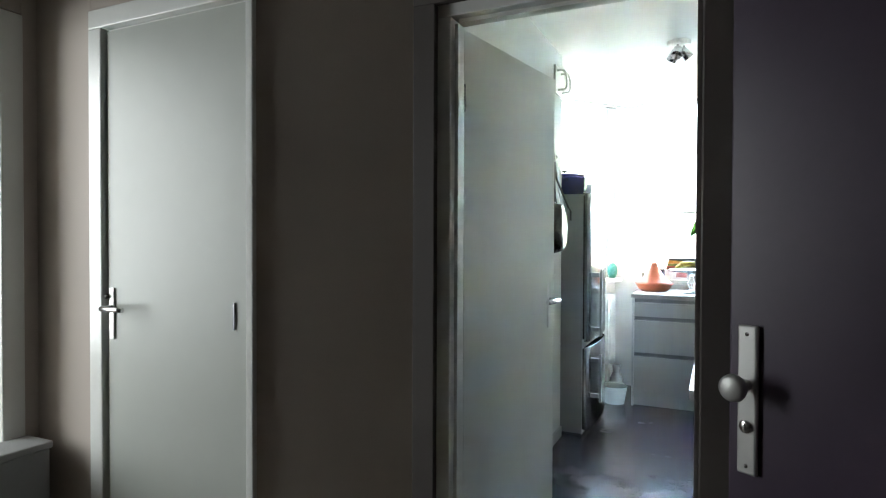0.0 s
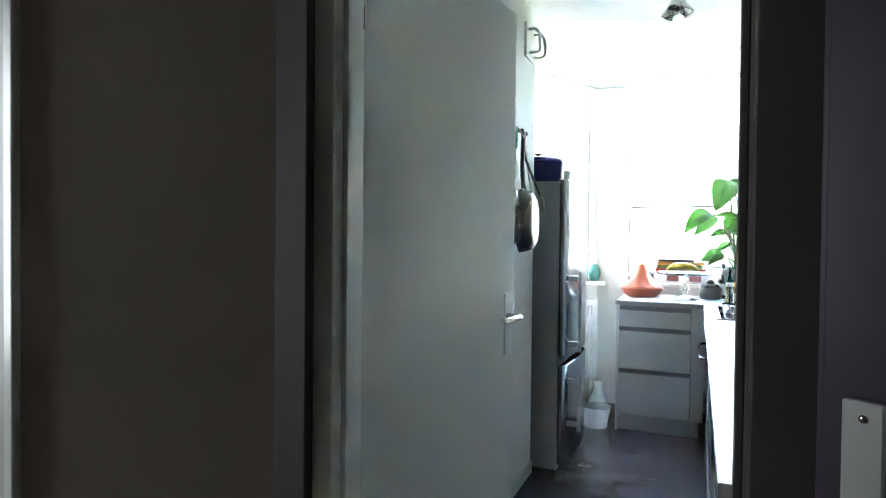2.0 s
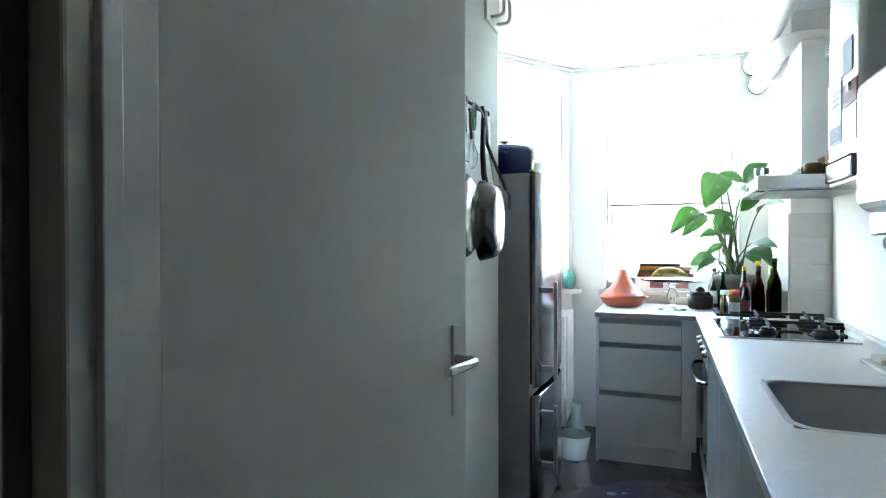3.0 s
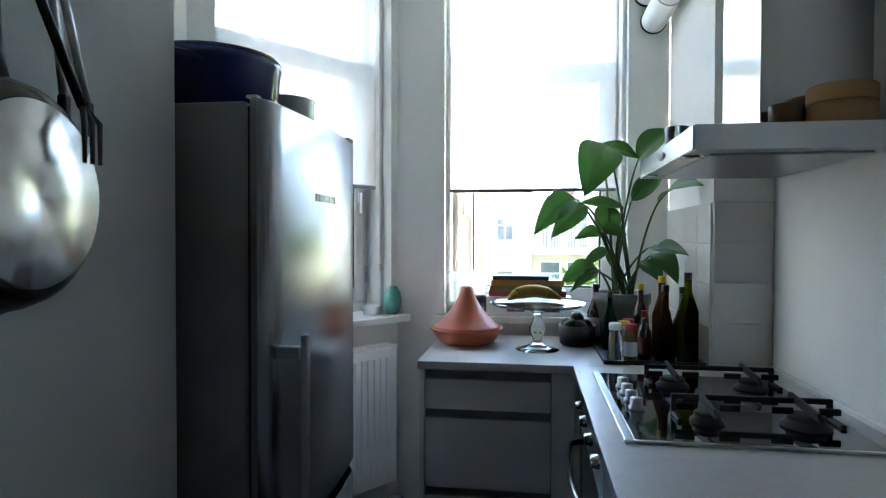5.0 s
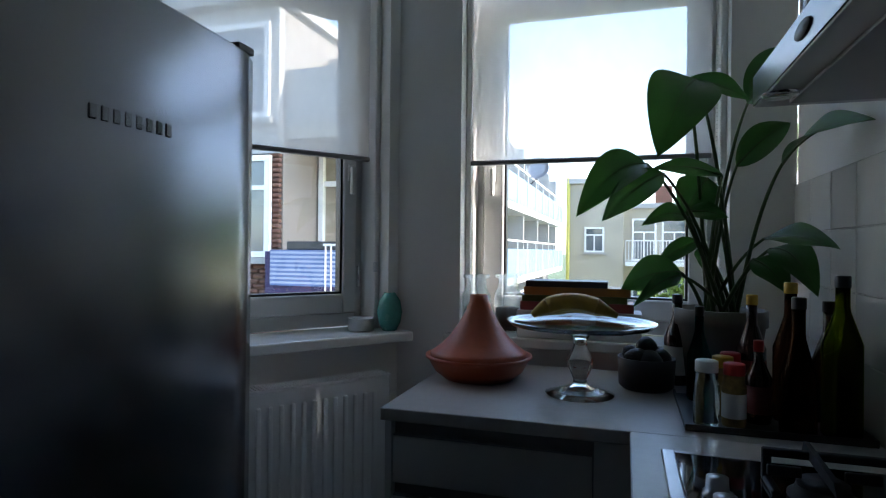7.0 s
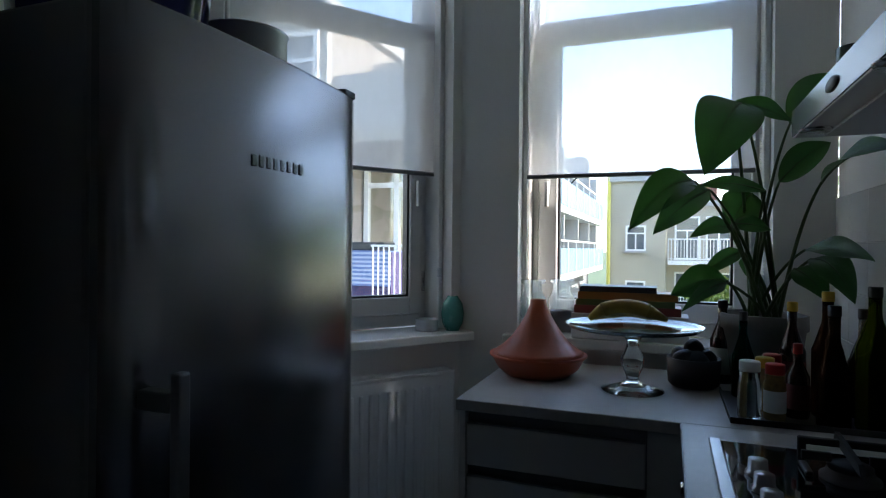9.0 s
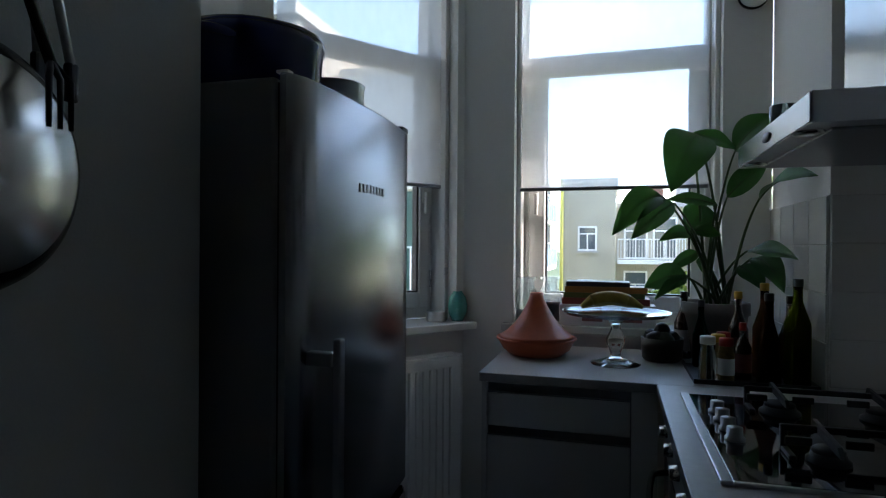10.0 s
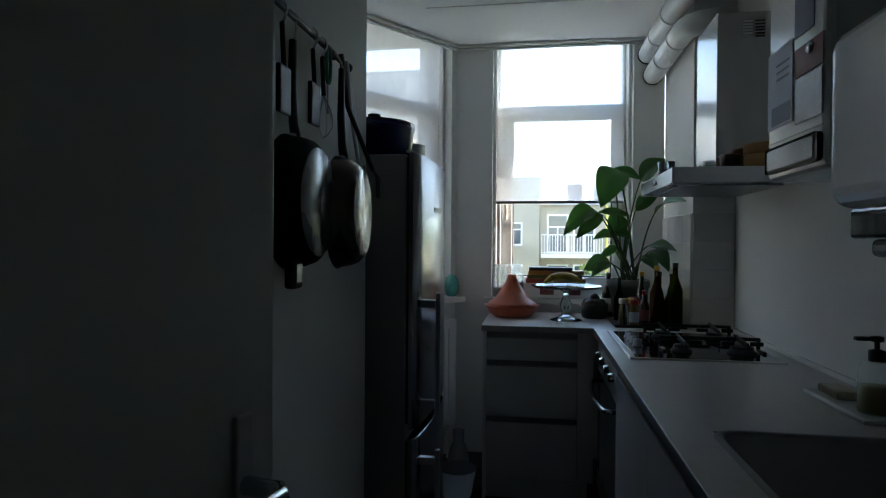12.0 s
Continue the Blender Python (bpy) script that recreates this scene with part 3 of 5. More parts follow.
def floor_unit(name, y0, y1, label):
    u = thing(name, (0.8, (y0 + y1) / 2, 0), label, "cabinet", "kitchen units")
    part("body", box((0.535, y0 + 0.002, 0.116), (1.13, y1 - 0.002, 0.70)), FRSIDE, u)
    d = part("door", box((0.508, y0 + 0.002, 0.12), (0.533, y1 - 0.002, 0.825), 0.002), GLOSSG, u, "grey high gloss door")
    part("grip_rail", join(box((0.525, y0 + 0.002, 0.828), (0.534, y1 - 0.002, 0.862)), box((0.509, y0 + 0.002, 0.8265), (0.5245, y1 - 0.002, 0.831))), GROOVE, d, "aluminium grip rail")
    part("plinth", box((0.56, y0, 0), (0.575, y1, 0.112)), FRONT, u)


for y0, y1 in ((-0.42, 0.15), (0.15, 0.75), (0.75, 1.35), (1.35, 1.95)):
    floor_unit("floor_unit", y0, y1, "grey high gloss kitchen unit under the worktop")
ov = thing("oven", (0.8, 2.28, 0), "black built-in oven with a bow handle under the hob", "oven")
part("body", box((0.535, 1.955, 0.116), (1.12, 2.648, 0.865)), FRSIDE, ov)
part("door", box((0.512, 1.96, 0.22), (0.534, 2.64, 0.70), 0.003), BLACKGL, ov, "black glass oven door")
cp = part("control_panel", box((0.512, 1.96, 0.705), (0.534, 2.64, 0.86), 0.003), STEEL, ov, "steel control panel")
part("drawer", box((0.512, 1.96, 0.12), (0.534, 2.64, 0.215), 0.002), STEEL, ov)
for k in range(4):
    part("knob", lathe([(0.019, 0), (0.017, 0.022), (0, 0.023)], (0.5115, 2.05 + 0.165 * k, 0.79), 20, Matrix.Rotation(-math.pi / 2, 4, "Y")), CHROME, cp)
part("handle", tube([(0.513, 2.02, 0.66)] + arc((0.475, 2.04, 0.66), (0.430, 2.30, 0.66), (0.475, 2.56, 0.66), 14) + [(0.513, 2.58, 0.66)], 0.009, 12), CHROME, ov, "bowed chrome handle")
part("plinth", box((0.56, 1.95, 0), (0.575, 2.66, 0.112)), FRONT, ov)

# ---- hob ----
hb = thing("gas_hob", (0.82, 2.2, 0.9), "black glass gas hob with cast iron pan supports", "hob")
part("frame", join(box((0.544, 1.870, 0.9005), (0.566, 2.540, 0.909), 0.002), box((0.566, 1.870, 0.9005), (1.08, 1.880, 0.908), 0.002), box((0.566, 2.530, 0.9005), (1.08, 2.540, 0.908), 0.002)), STEEL, hb, "steel trim edge")
part("glass_plate", box((0.567, 1.881, 0.9005), (1.08, 2.529, 0.9075), 0.001), BLACKGL, hb)
for k in range(4):
    part("knob", lathe([(0.021, 0), (0.021, 0.006), (0.017, 0.008), (0.016, 0.028), (0, 0.029)], (0.612, 2.12 + 0.075 * k, 0.908), 20), HANDLE, hb, "satin steel knob")
for cx, cy, rr in ((0.76, 2.03, 0.030), (0.76, 2.38, 0.036), (0.98, 2.03, 0.042), (0.98, 2.38, 0.036)):
    bn = part("burner", lathe([(rr * 1.3, 0), (rr * 1.3, 0.006), (rr * 1.05, 0.012), (rr, 0.018), (0, 0.018)], (cx, cy, 0.908), 24), IRON, hb, "dark burner base")
    part("burner_cap", lathe([(rr * 0.95, 0), (rr * 0.98, 0.006), (rr * 0.8, 0.010), (0, 0.011)], (cx, cy, 0.9265), 24), IRON, bn)
for cy in (2.03, 2.38):
    yb = cy + 0.06
    g = [box((0.69, yb - 0.006, 0.946), (1.065, yb + 0.006, 0.960), 0.003)]
    for x in (0.69, 1.051):
        g.append(box((x, yb - 0.006, 0.9075), (x + 0.014, yb + 0.006, 0.950), 0.003))
        g.append(box((x, yb - 0.07, 0.9075), (x + 0.014, yb - 0.006, 0.917), 0.003))
    part("pan_support", join(*g), IRON, hb, "cast iron bridge-shaped pan support")
    for cx in (0.76, 0.98):
        fin = bmesh.new()
        for x in (cx - 0.004, cx + 0.004):
            for y, z in ((cy - 0.075, 0.938), (cy - 0.055, 0.9385), (cy + 0.095, 0.950), (cy + 0.085, 0.968), (cy - 0.060, 0.955)):
                fin.verts.new((x, y, z))
        bmesh.ops.convex_hull(fin, input=fin.verts)
        part("support_fin", fin, IRON, hb, "upright cast iron fin over a burner")
        part("support_finger", box((cx - 0.075, cy - 0.004, 0.936), (cx - 0.028, cy + 0.004, 0.952), 0.002), IRON, hb)
        part("support_finger", box((cx + 0.028, cy - 0.004, 0.936), (cx + 0.075, cy + 0.004, 0.952), 0.002), IRON, hb)

# ---- sink ----
sk = thing("sink", (0.8, 0.8, 0.9), "undermounted stainless steel sink bowl", "sink")
bm = bmesh.new()


def rring(x0, x1, y0, y1, z, r, n=6):
    out = []
    for cx, cy, a0 in ((x1 - r, y1 - r, 0), (x0 + r, y1 - r, 90), (x0 + r, y0 + r, 180), (x1 - r, y0 + r, 270)):
        for k in range(n + 1):
            a = radians(a0 + 90 * k / n)
            out.append(bm.verts.new((cx + r * math.cos(a), cy + r * math.sin(a), z)))
    return out


rg = [rring(SX0 - 0.012, SX1 + 0.012, SY0 - 0.012, SY1 + 0.012, 0.9015, 0.07), rring(SX0 + 0.004, SX1 - 0.004, SY0 + 0.004, SY1 - 0.004, 0.903, 0.06),
      rring(SX0 + 0.008, SX1 - 0.008, SY0 + 0.008, SY1 - 0.008, 0.895, 0.06), rring(SX0 + 0.02, SX1 - 0.02, SY0 + 0.02, SY1 - 0.02, 0.745, 0.06),
      rring(SX0 + 0.05, SX1 - 0.05, SY0 + 0.05, SY1 - 0.05, 0.725, 0.05)]
for p, q in zip(rg, rg[1:]):
    for k in range(len(p)):
        bm.faces.new((p[k], p[(k + 1) % len(p)], q[(k + 1) % len(p)], q[k])).smooth = True
bm.faces.new(rg[-1])
part("bowl", bm, HANDLE, sk)
part("drain", lathe([(0.045, 0), (0.04, 0.003), (0.02, 0.001), (0, 0.001)], (0.8, 0.8, 0.7255), 24), CHROME, sk)
sd = thing("soap_dish", (1.01, 1.3, 0.9), "white ceramic soap dish on the worktop", "dish")
part("plate", box((0.96, 1.15, 0.9005), (1.07, 1.47, 0.914), 0.005), TILE, sd)
sg = thing("sponge", (1.01, 1.38, 0.915), "pale sponge lying on the soap dish", "sponge")
part("foam", box((0.985, 1.33, 0.9145), (1.045, 1.44, 0.937), 0.006), mat("pale_sponge", (0.55, 0.52, 0.40), 0.9, var=0.3, scale=60, bump=0.5), sg)
sb = thing("soap_dispenser", (1.02, 1.215, 0.915), "clear bottle of yellow soap with a black pump", "soap bottle")
part("bottle", lathe([(0, 0), (0.036, 0), (0.039, 0.006), (0.039, 0.105), (0.034, 0.118), (0.016, 0.126), (0, 0.126)], (1.02, 1.215, 0.9145), 28), milky("soap_bottle_plastic", 0.2), sb)
part("soap", lathe([(0, 0.003), (0.034, 0.003), (0.0365, 0.008), (0.0365, 0.066), (0, 0.066)], (1.02, 1.215, 0.9145), 28), SOAP, sb, "yellow liquid soap")
pm = part("pump", lathe([(0.018, 0), (0.018, 0.026), (0.006, 0.030), (0.006, 0.046), (0.014, 0.048), (0.014, 0.060), (0, 0.062)], (1.02, 1.215, 1.0408), 18), BLACKPL, sb, "black pump head")
part("spout", box((0.97, 1.207, 1.090), (1.02, 1.223, 1.100), 0.003), BLACKPL, pm)

# ---- fridge ----
FY0, FY1 = 1.722, 2.385
fg = thing("fridge_freezer", (-0.55, 2.05, 0), "tall stainless steel fridge freezer with bar handles", "fridge")
part("body", box((-0.85, FY0 + 0.004, 0.02), (-0.262, FY1 - 0.004, 1.640), 0.006), FRSIDE, fg, "grey metallic fridge body")
part("seal", join(box((-0.261, FY0 + 0.015, 0.66), (-0.249, FY1 - 0.015, 1.63)), box((-0.261, FY0 + 0.015, 0.05), (-0.249, FY1 - 0.015, 0.595))), RUBBER, fg)
part("foot", box((-0.84, FY0 + 0.03, 0), (-0.27, FY1 - 0.03, 0.02)), BLACKPL, fg)


def bulged(z0, z1):
    b = bmesh.new()
    n = 16
    rows = []
    for z, s in ((z0, 0.004), (z0 + 0.006, 0), (z1 - 0.006, 0), (z1, 0.004)):
        ring = [b.verts.new((-0.248, FY1 - s, z)), b.verts.new((-0.248, FY0 + s, z))]
        for k in range(n + 1):
            u = k / n
            y = FY0 + s + (FY1 - FY0 - 2 * s) * u
            e = min(u, 1 - u)
            x = -0.218 + 0.020 * math.sin(math.pi * u) - 0.016 * max(0, 1 - e / 0.04) ** 2 - s
            ring.append(b.verts.new((x, y, z)))
        rows.append(ring)
    for p, q in zip(rows, rows[1:]):
        for k in range(len(p)):
            f = b.faces.new((p[k], p[(k + 1) % len(p)], q[(k + 1) % len(p)], q[k]))
            f.smooth = 2 <= k < len(p) - 1
    b.faces.new(rows[0])
    b.faces.new(rows[-1])
    bmesh.ops.recalc_face_normals(b, faces=b.faces)
    return b


for z0, z1, h0, h1 in ((0.645, 1.646, 0.685, 1.137), (0.05, 0.610, 0.235, 0.56)):
    d = part("door", bulged(z0, z1), FRIDGE, fg, "brushed stainless steel door")
    hy = FY0 + 0.055
    part("handle", box((-0.157, hy - 0.011, h0), (-0.140, hy + 0.011, h1), 0.004), HANDLE, d, "square steel bar handle")
    for z in (h0 + 0.03, h1 - 0.055):
        part("handle_bracket", box((-0.214, hy - 0.012, z), (-0.1575, hy + 0.012, z + 0.028), 0.003), HANDLE, d)
bars = [box((-0.206, 1.98 + 0.0195 * k, 1.442), (-0.1970, 1.98 + 0.0195 * k + 0.011, 1.462), 0.001) for k in range(8)]
for bar in bars:
    part("badge_letter", bar, FRIDGE, fg, "raised plain letter-sized bar")
part("top_hinge", box((-0.262, FY1 - 0.06, 1.6465), (-0.222, FY1 - 0.012, 1.662), 0.003), BLACKPL, fg)
part("top_catch", box((-0.262, FY0 + 0.008, 1.6465), (-0.236, FY0 + 0.03, 1.653), 0.002), PVC, fg)

# pans on the fridge
cs = thing("casserole", (-0.43, 1.92, 1.642), "dark blue enamelled casserole with a black lid knob", "casserole")
part("pot", lathe([(0, 0), (0.135, 0), (0.147, 0.012), (0.156, 0.112), (0.160, 0.116), (0.160, 0.130), (0.155, 0.132)], (-0.43, 1.905, 1.6415), 48), BLUE, cs)
ld = part("lid", lathe([(0.160, 0), (0.157, 0.008), (0.11, 0.018), (0.03, 0.024), (0, 0.024)], (-0.43, 1.905, 1.774), 48), BLUE, cs, "dark blue lid")
part("knob", lathe([(0.010, 0), (0.010, 0.012), (0.026, 0.018), (0.024, 0.026), (0, 0.028)], (-0.43, 1.905, 1.7975), 20), BLACKPL, ld)
for s in (-1, 1):
    part("ear_handle", tube(arc((-0.48, 1.905 + s * 0.14, 1.745), (-0.43, 1.905 + s * 0.225, 1.755), (-0.38, 1.905 + s * 0.14, 1.745)), 0.010), BLUE, cs)
sp = thing("saucepan", (-0.34, 2.17, 1.642), "small stainless steel saucepan on the fridge", "saucepan")
part("pot", lathe([(0, 0), (0.080, 0), (0.085, 0.006), (0.085, 0.095), (0.088, 0.098), (0.083, 0.097), (0.082, 0.008), (0, 0.006)], (-0.36, 2.155, 1.6415), 40), STEEL, sp)
part("handle", box((-0.52, 2.147, 1.715), (-0.446, 2.163, 1.725), 0.003), BLACKPL, sp)

# ---- hanging rail with pans ----
rl = thing("utensil_rail", (-0.39, 0.8, 1.84), "dark metal rail on the wall for pans", "rail")
part("bar", tube([(-0.355, 0.34, 1.84), (-0.355, 1.345, 1.84)], 0.008, 12), IRON, rl)
for y in (0.34, 1.345):
    part("end_cap", lathe([(0, -0.012), (0.012, -0.008), (0.014, 0), (0.012, 0.008), (0, 0.012)], (-0.355, y, 1.84), 16, Matrix.Rotation(math.pi / 2, 4, "X")), BLACKPL, rl)
for y in (0.45, 1.25):
    part("bracket", tube([(-0.4, y, 1.84), (-0.355, y, 1.84)], 0.006), IRON, rl)


def pan(y, zc, r, rb, depth, x_bottom, mat_side, mat_bottom, label, tilt=0.0):
    p = thing("frying_pan", (-0.35, y, 1.84), label, "pan", "hanging pans")
    m = Matrix.Translation((x_bottom, y, zc)) @ Matrix.Rotation(tilt, 4, "Z") @ Matrix.Rotation(-math.pi / 2, 4, "Y")
    w = r - rb
    part("body", lathe([(rb, 0), (rb + w * 0.28, 0.005), (rb + w * 0.55, depth * 0.2), (rb + w * 0.8, depth * 0.5), (r, depth), (r + 0.003, depth + 0.002), (r - 0.003, depth), (rb + w * 0.4, depth * 0.3), (rb * 0.95, 0.007), (0, 0.007)], (0, 0, 0), 56, m), mat_side, p)
    part("base", lathe([(rb - 0.001, 0.0), (rb - 0.003, -0.003), (0.018, -0.003), (0.017, -0.0026), (0, -0.0026)], (0, 0, 0), 56, m), mat_bottom, p, "round pan base")
    zr = zc + r
    xr = x_bottom - depth
    part("rivet_plate", box((xr + 0.002, y - 0.02, zr - 0.02), (xr + 0.018, y + 0.02, zr + 0.004), 0.004), STEEL, p, "steel handle mount")
    part("handle", tube([(xr + 0.012, y, zr - 0.004), (xr + 0.006, y, zr + 0.03), (xr + 0.002, y, zr + 0.11), (xr + 0.004, y, 1.79)], 0.012, 10, 0.009), BLACKPL, p)
    part("hook", tube(arc((xr + 0.004, y, 1.785), (xr + 0.016, y, 1.80), (-0.355, y - 0.002, 1.852), 8), 0.003, 8), CHROME, p, "chrome hook")
    return p


PANSIDE = mat("dark_stained_pan_steel", (0.15, 0.14, 0.125), 0.24, 1.0, var=0.35, scale=9, bump=0.05, bscale=60)
pan(1.19, 1.40, 0.150, 0.118, 0.066, -0.260, PANSIDE, BASE1, "stainless steel frying pan hung with its shiny base out", 0.10)
pan(0.954, 1.412, 0.155, 0.126, 0.070, -0.295, NONSTICK, BASE2, "black frying pan with a metal base hung on the rail", 0.05)
pan(0.815, 1.405, 0.130, 0.115, 0.028, -0.367, NONSTICK, NONSTICK, "flat black griddle pan hung on the rail")


def utensil(kind, y, z, label):
    u = thing(kind, (-0.355, y, 1.84), label, "utensil", "hanging utensils")
    part("hook", tube(arc((-0.352, y, 1.852), (-0.325, y, 1.84), (-0.350, y, 1.80), 8), 0.003, 6), CHROME, u)
    part("shaft", tube([(-0.35, y, 1.80), (-0.345, y, z + 0.08)], 0.006, 8), BLACKPL if kind != "ladle" else IRON, u)
    if kind == "ladle":
        part("bowl", lathe([(0, -0.03), (0.03, -0.022), (0.042, 0), (0.039, 0.0), (0.028, -0.019), (0, -0.026)], (-0.34, y, z + 0.06), 20), STEEL, u)
    elif kind == "whisk":
        for k in range(4):
            a = math.pi * k / 4
            o = Vector((math.cos(a), math.sin(a), 0)) * 0.05
            c = Vector((-0.345, y, 0))
            part("wire", tube(arc(c + Vector((0, 0, z + 0.08)), c + o + Vector((0, 0, z)), c + Vector((0, 0, z - 0.03))), 0.0012, 5), STEEL, u)
    else:
        part("head", box((-0.352, y - 0.03, z - 0.02), (-0.340, y + 0.03, z + 0.085), 0.004), BLACKPL, u)


utensil("spatula", 1.05, 1.63, "black slotted spatula hung on the rail")
utensil("spatula", 0.87, 1.62, "black spatula hung on the rail")
utensil("whisk", 1.115, 1.62, "wire whisk with a dark handle hung on the rail")
utensil("spatula", 0.70, 1.62, "black spatula hung on the rail")
utensil("ladle", 0.62, 1.62, "steel ladle hung on the rail")
sv = thing("serving_fork", (-0.355, 1.25, 1.84), "black serving fork hung in front of the steel pan", "utensil", "hanging utensils")
part("shaft", tube([(-0.345, 1.252, 1.85), (-0.325, 1.252, 1.70), (-0.25, 1.252, 1.52)], 0.008, 8, 0.006), BLACKPL, sv)
for k in (-1, 0, 1):
    part("prong", tube([(-0.25, 1.252, 1.522), (-0.236, 1.252 + 0.014 * k, 1.50), (-0.236, 1.252 + 0.014 * k, 1.445)], 0.0045, 6, 0.003), BLACKPL, sv)
tgs = thing("kitchen_tongs", (-0.355, 1.29, 1.84), "long steel tongs hung at the rail's end", "utensil", "hanging utensils")
for k in (-1, 1):
    part("arm", tube([(-0.345, 1.30, 1.845), (-0.325, 1.30 + 0.012 * k, 1.68), (-0.30, 1.30 + 0.022 * k, 1.54)], 0.006, 8), STEEL, tgs)
    part("tip", box((-0.306, 1.292 + 0.022 * k, 1.495), (-0.294, 1.308 + 0.022 * k, 1.545), 0.004), BLACKPL, tgs)
GREENP = mat("green_plastic", (0.03, 0.20, 0.10), 0.4, var=0.1)
pe = thing("vegetable_peeler", (-0.355, 1.15, 1.84), "peeler with a green plastic handle on the rail", "utensil", "hanging utensils")
part("loop", tube([(-0.345, 1.15 + 0.016 * math.cos(a), 1.79 + 0.05 * math.sin(a)) for a in (2 * math.pi * k / 20 for k in range(21))], 0.005, 6), GREENP, pe, "green looped handle")
part("blade", box((-0.348, 1.144, 1.66), (-0.343, 1.156, 1.742), 0.002), STEEL, pe)
gl = thing("pan_grip", (-0.33, 0.80, 1.25), "short black handle end below the pans", "handle")
part("grip", box((-0.345, 0.87, 1.215), (-0.318, 0.92, 1.285), 0.008), BLACKPL, gl)
part("inlay", box((-0.3175, 0.88, 1.23), (-0.3165, 0.91, 1.27), 0.0004), STEEL, gl)

# folding tube bracket high on the wall
fb = thing("wall_drying_rack", (-0.4, 1.55, 2.35), "white folded tube drying rack high on the wall", "rack")
for k, y in enumerate((1.50, 1.60)):
    part("tube", tube([(-0.398, y, 2.42)] + arc((-0.36, y, 2.42), (-0.33, y, 2.42), (-0.325, y + 0.01, 2.37), 6) + arc((-0.325, y + 0.01, 2.33), (-0.325, y + 0.02, 2.30), (-0.35, y + 0.02, 2.30), 6) + [(-0.398, y + 0.02, 2.30)], 0.008, 10), PIPE, fb)
part("plate", box((-0.3995, 1.46, 2.27), (-0.385, 1.66, 2.45), 0.003), PIPE, fb)

# ceiling spot lamp
sl = thing("ceiling_spotlight", (0.33, 1.68, H), "white ceiling lamp with three spot heads", "lamp")
part("base", lathe([(0.07, 0), (0.07, -0.02), (0.06, -0.026), (0, -0.026)], (0.33, 1.68, H - 0.0005), 28), PIPE, sl)
for k in range(3):
    a = radians(20 + 120 * k)
    m = Matrix.Translation((0.33 + 0.04 * math.cos(a), 1.68 + 0.04 * math.sin(a), H - 0.075)) @ Matrix.Rotation(a, 4, "Z") @ Matrix.Rotation(radians(140), 4, "Y")
    h = part("head", lathe([(0.02, -0.04), (0.026, -0.03), (0.032, 0.035), (0.030, 0.035), (0.024, -0.02), (0, -0.02)], (0, 0, 0), 20, m), CHROME, sl, "satin metal spot head")
    part("arm", tube([(0.33 + 0.03 * math.cos(a), 1.68 + 0.03 * math.sin(a), H - 0.026), (0.33 + 0.04 * math.cos(a), 1.68 + 0.04 * math.sin(a), H - 0.06)], 0.006, 8), CHROME, sl)

# ---- hood ----
hd = thing("cooker_hood", (0.95, 2.3, 1.55), "stainless steel chimney cooker hood on the wall", "cooker hood")
part("tray", join(box((0.712, 1.978, 1.552), (1.156, 2.640, 1.612), 0.002)), STEEL, hd, "steel hood tray")
part("filter", box((0.76, 2.03, 1.545), (1.12, 2.59, 1.5515), 0.002), GROOVE, hd, "grey metal grease filter")
for y in (2.08, 2.54):
    part("spot_lamp", lathe([(0.033, 0), (0.03, -0.005), (0, -0.005)], (0.735, y, 1.5515), 20), CHROME, hd)
cpn = part("control_strip", box((0.7085, 1.98, 1.554), (0.7118, 2.638, 1.610), 0.001), FRIDGE, hd, "bright steel front strip")
part("button_oval", lathe([(0, 0), (0.012, 0), (0.011, 0.003), (0, 0.003)], (0.7083, 2.30, 1.582), 20, Matrix.Rotation(-math.pi / 2, 4, "Y") @ Matrix.Diagonal((1, 3.2, 1, 1))), BLACKPL, cpn, "black oval button panel")
part("chimney", box((0.90, 2.11, 1.6125), (1.1565, 2.40, 2.23), 0.002), HOODST, hd, "steel chimney cover")
for k in range(6):
    for c in (0, 1):
        part("vent_slot", box((0.995 + 0.045 * c, 2.1085, 2.13 + 0.012 * k), (1.03 + 0.045 * c, 2.1098, 2.136 + 0.012 * k)), PVC if c == 0 else BLACKPL, hd)
tg = thing("drinking_glass", (0.80, 2.52, 1.613), "plain drinking glass standing on the hood", "glass")
part("glass", lathe([(0, 0), (0.034, 0), (0.038, 0.09), (0.036, 0.09), (0.032, 0.006), (0, 0.006)], (0.80, 2.52, 1.6125), 28), CLEAR, tg)
st = thing("bamboo_steamer", (1.0, 2.03, 1.613), "round bamboo steamer basket on the hood", "steamer")
part("basket", lathe([(0, 0), (0.068, 0), (0.07, 0.004), (0.07, 0.05), (0.066, 0.05)], (1.055, 2.045, 1.6125), 32), WOOD, st)
part("lid", lathe([(0.0725, 0), (0.0725, 0.035), (0.068, 0.04), (0, 0.046)], (1.055, 2.045, 1.663), 32), WOOD, st)
wb = thing("wooden_pot", (0.94, 2.06, 1.613), "small dark wooden pot on the hood", "pot")
part("pot", lathe([(0, 0), (0.034, 0), (0.037, 0.05), (0.033, 0.054), (0, 0.052)], (0.938, 2.06, 1.6125), 24), mat("dark_wood", (0.12, 0.06, 0.03), 0.5, var=0.3), wb)

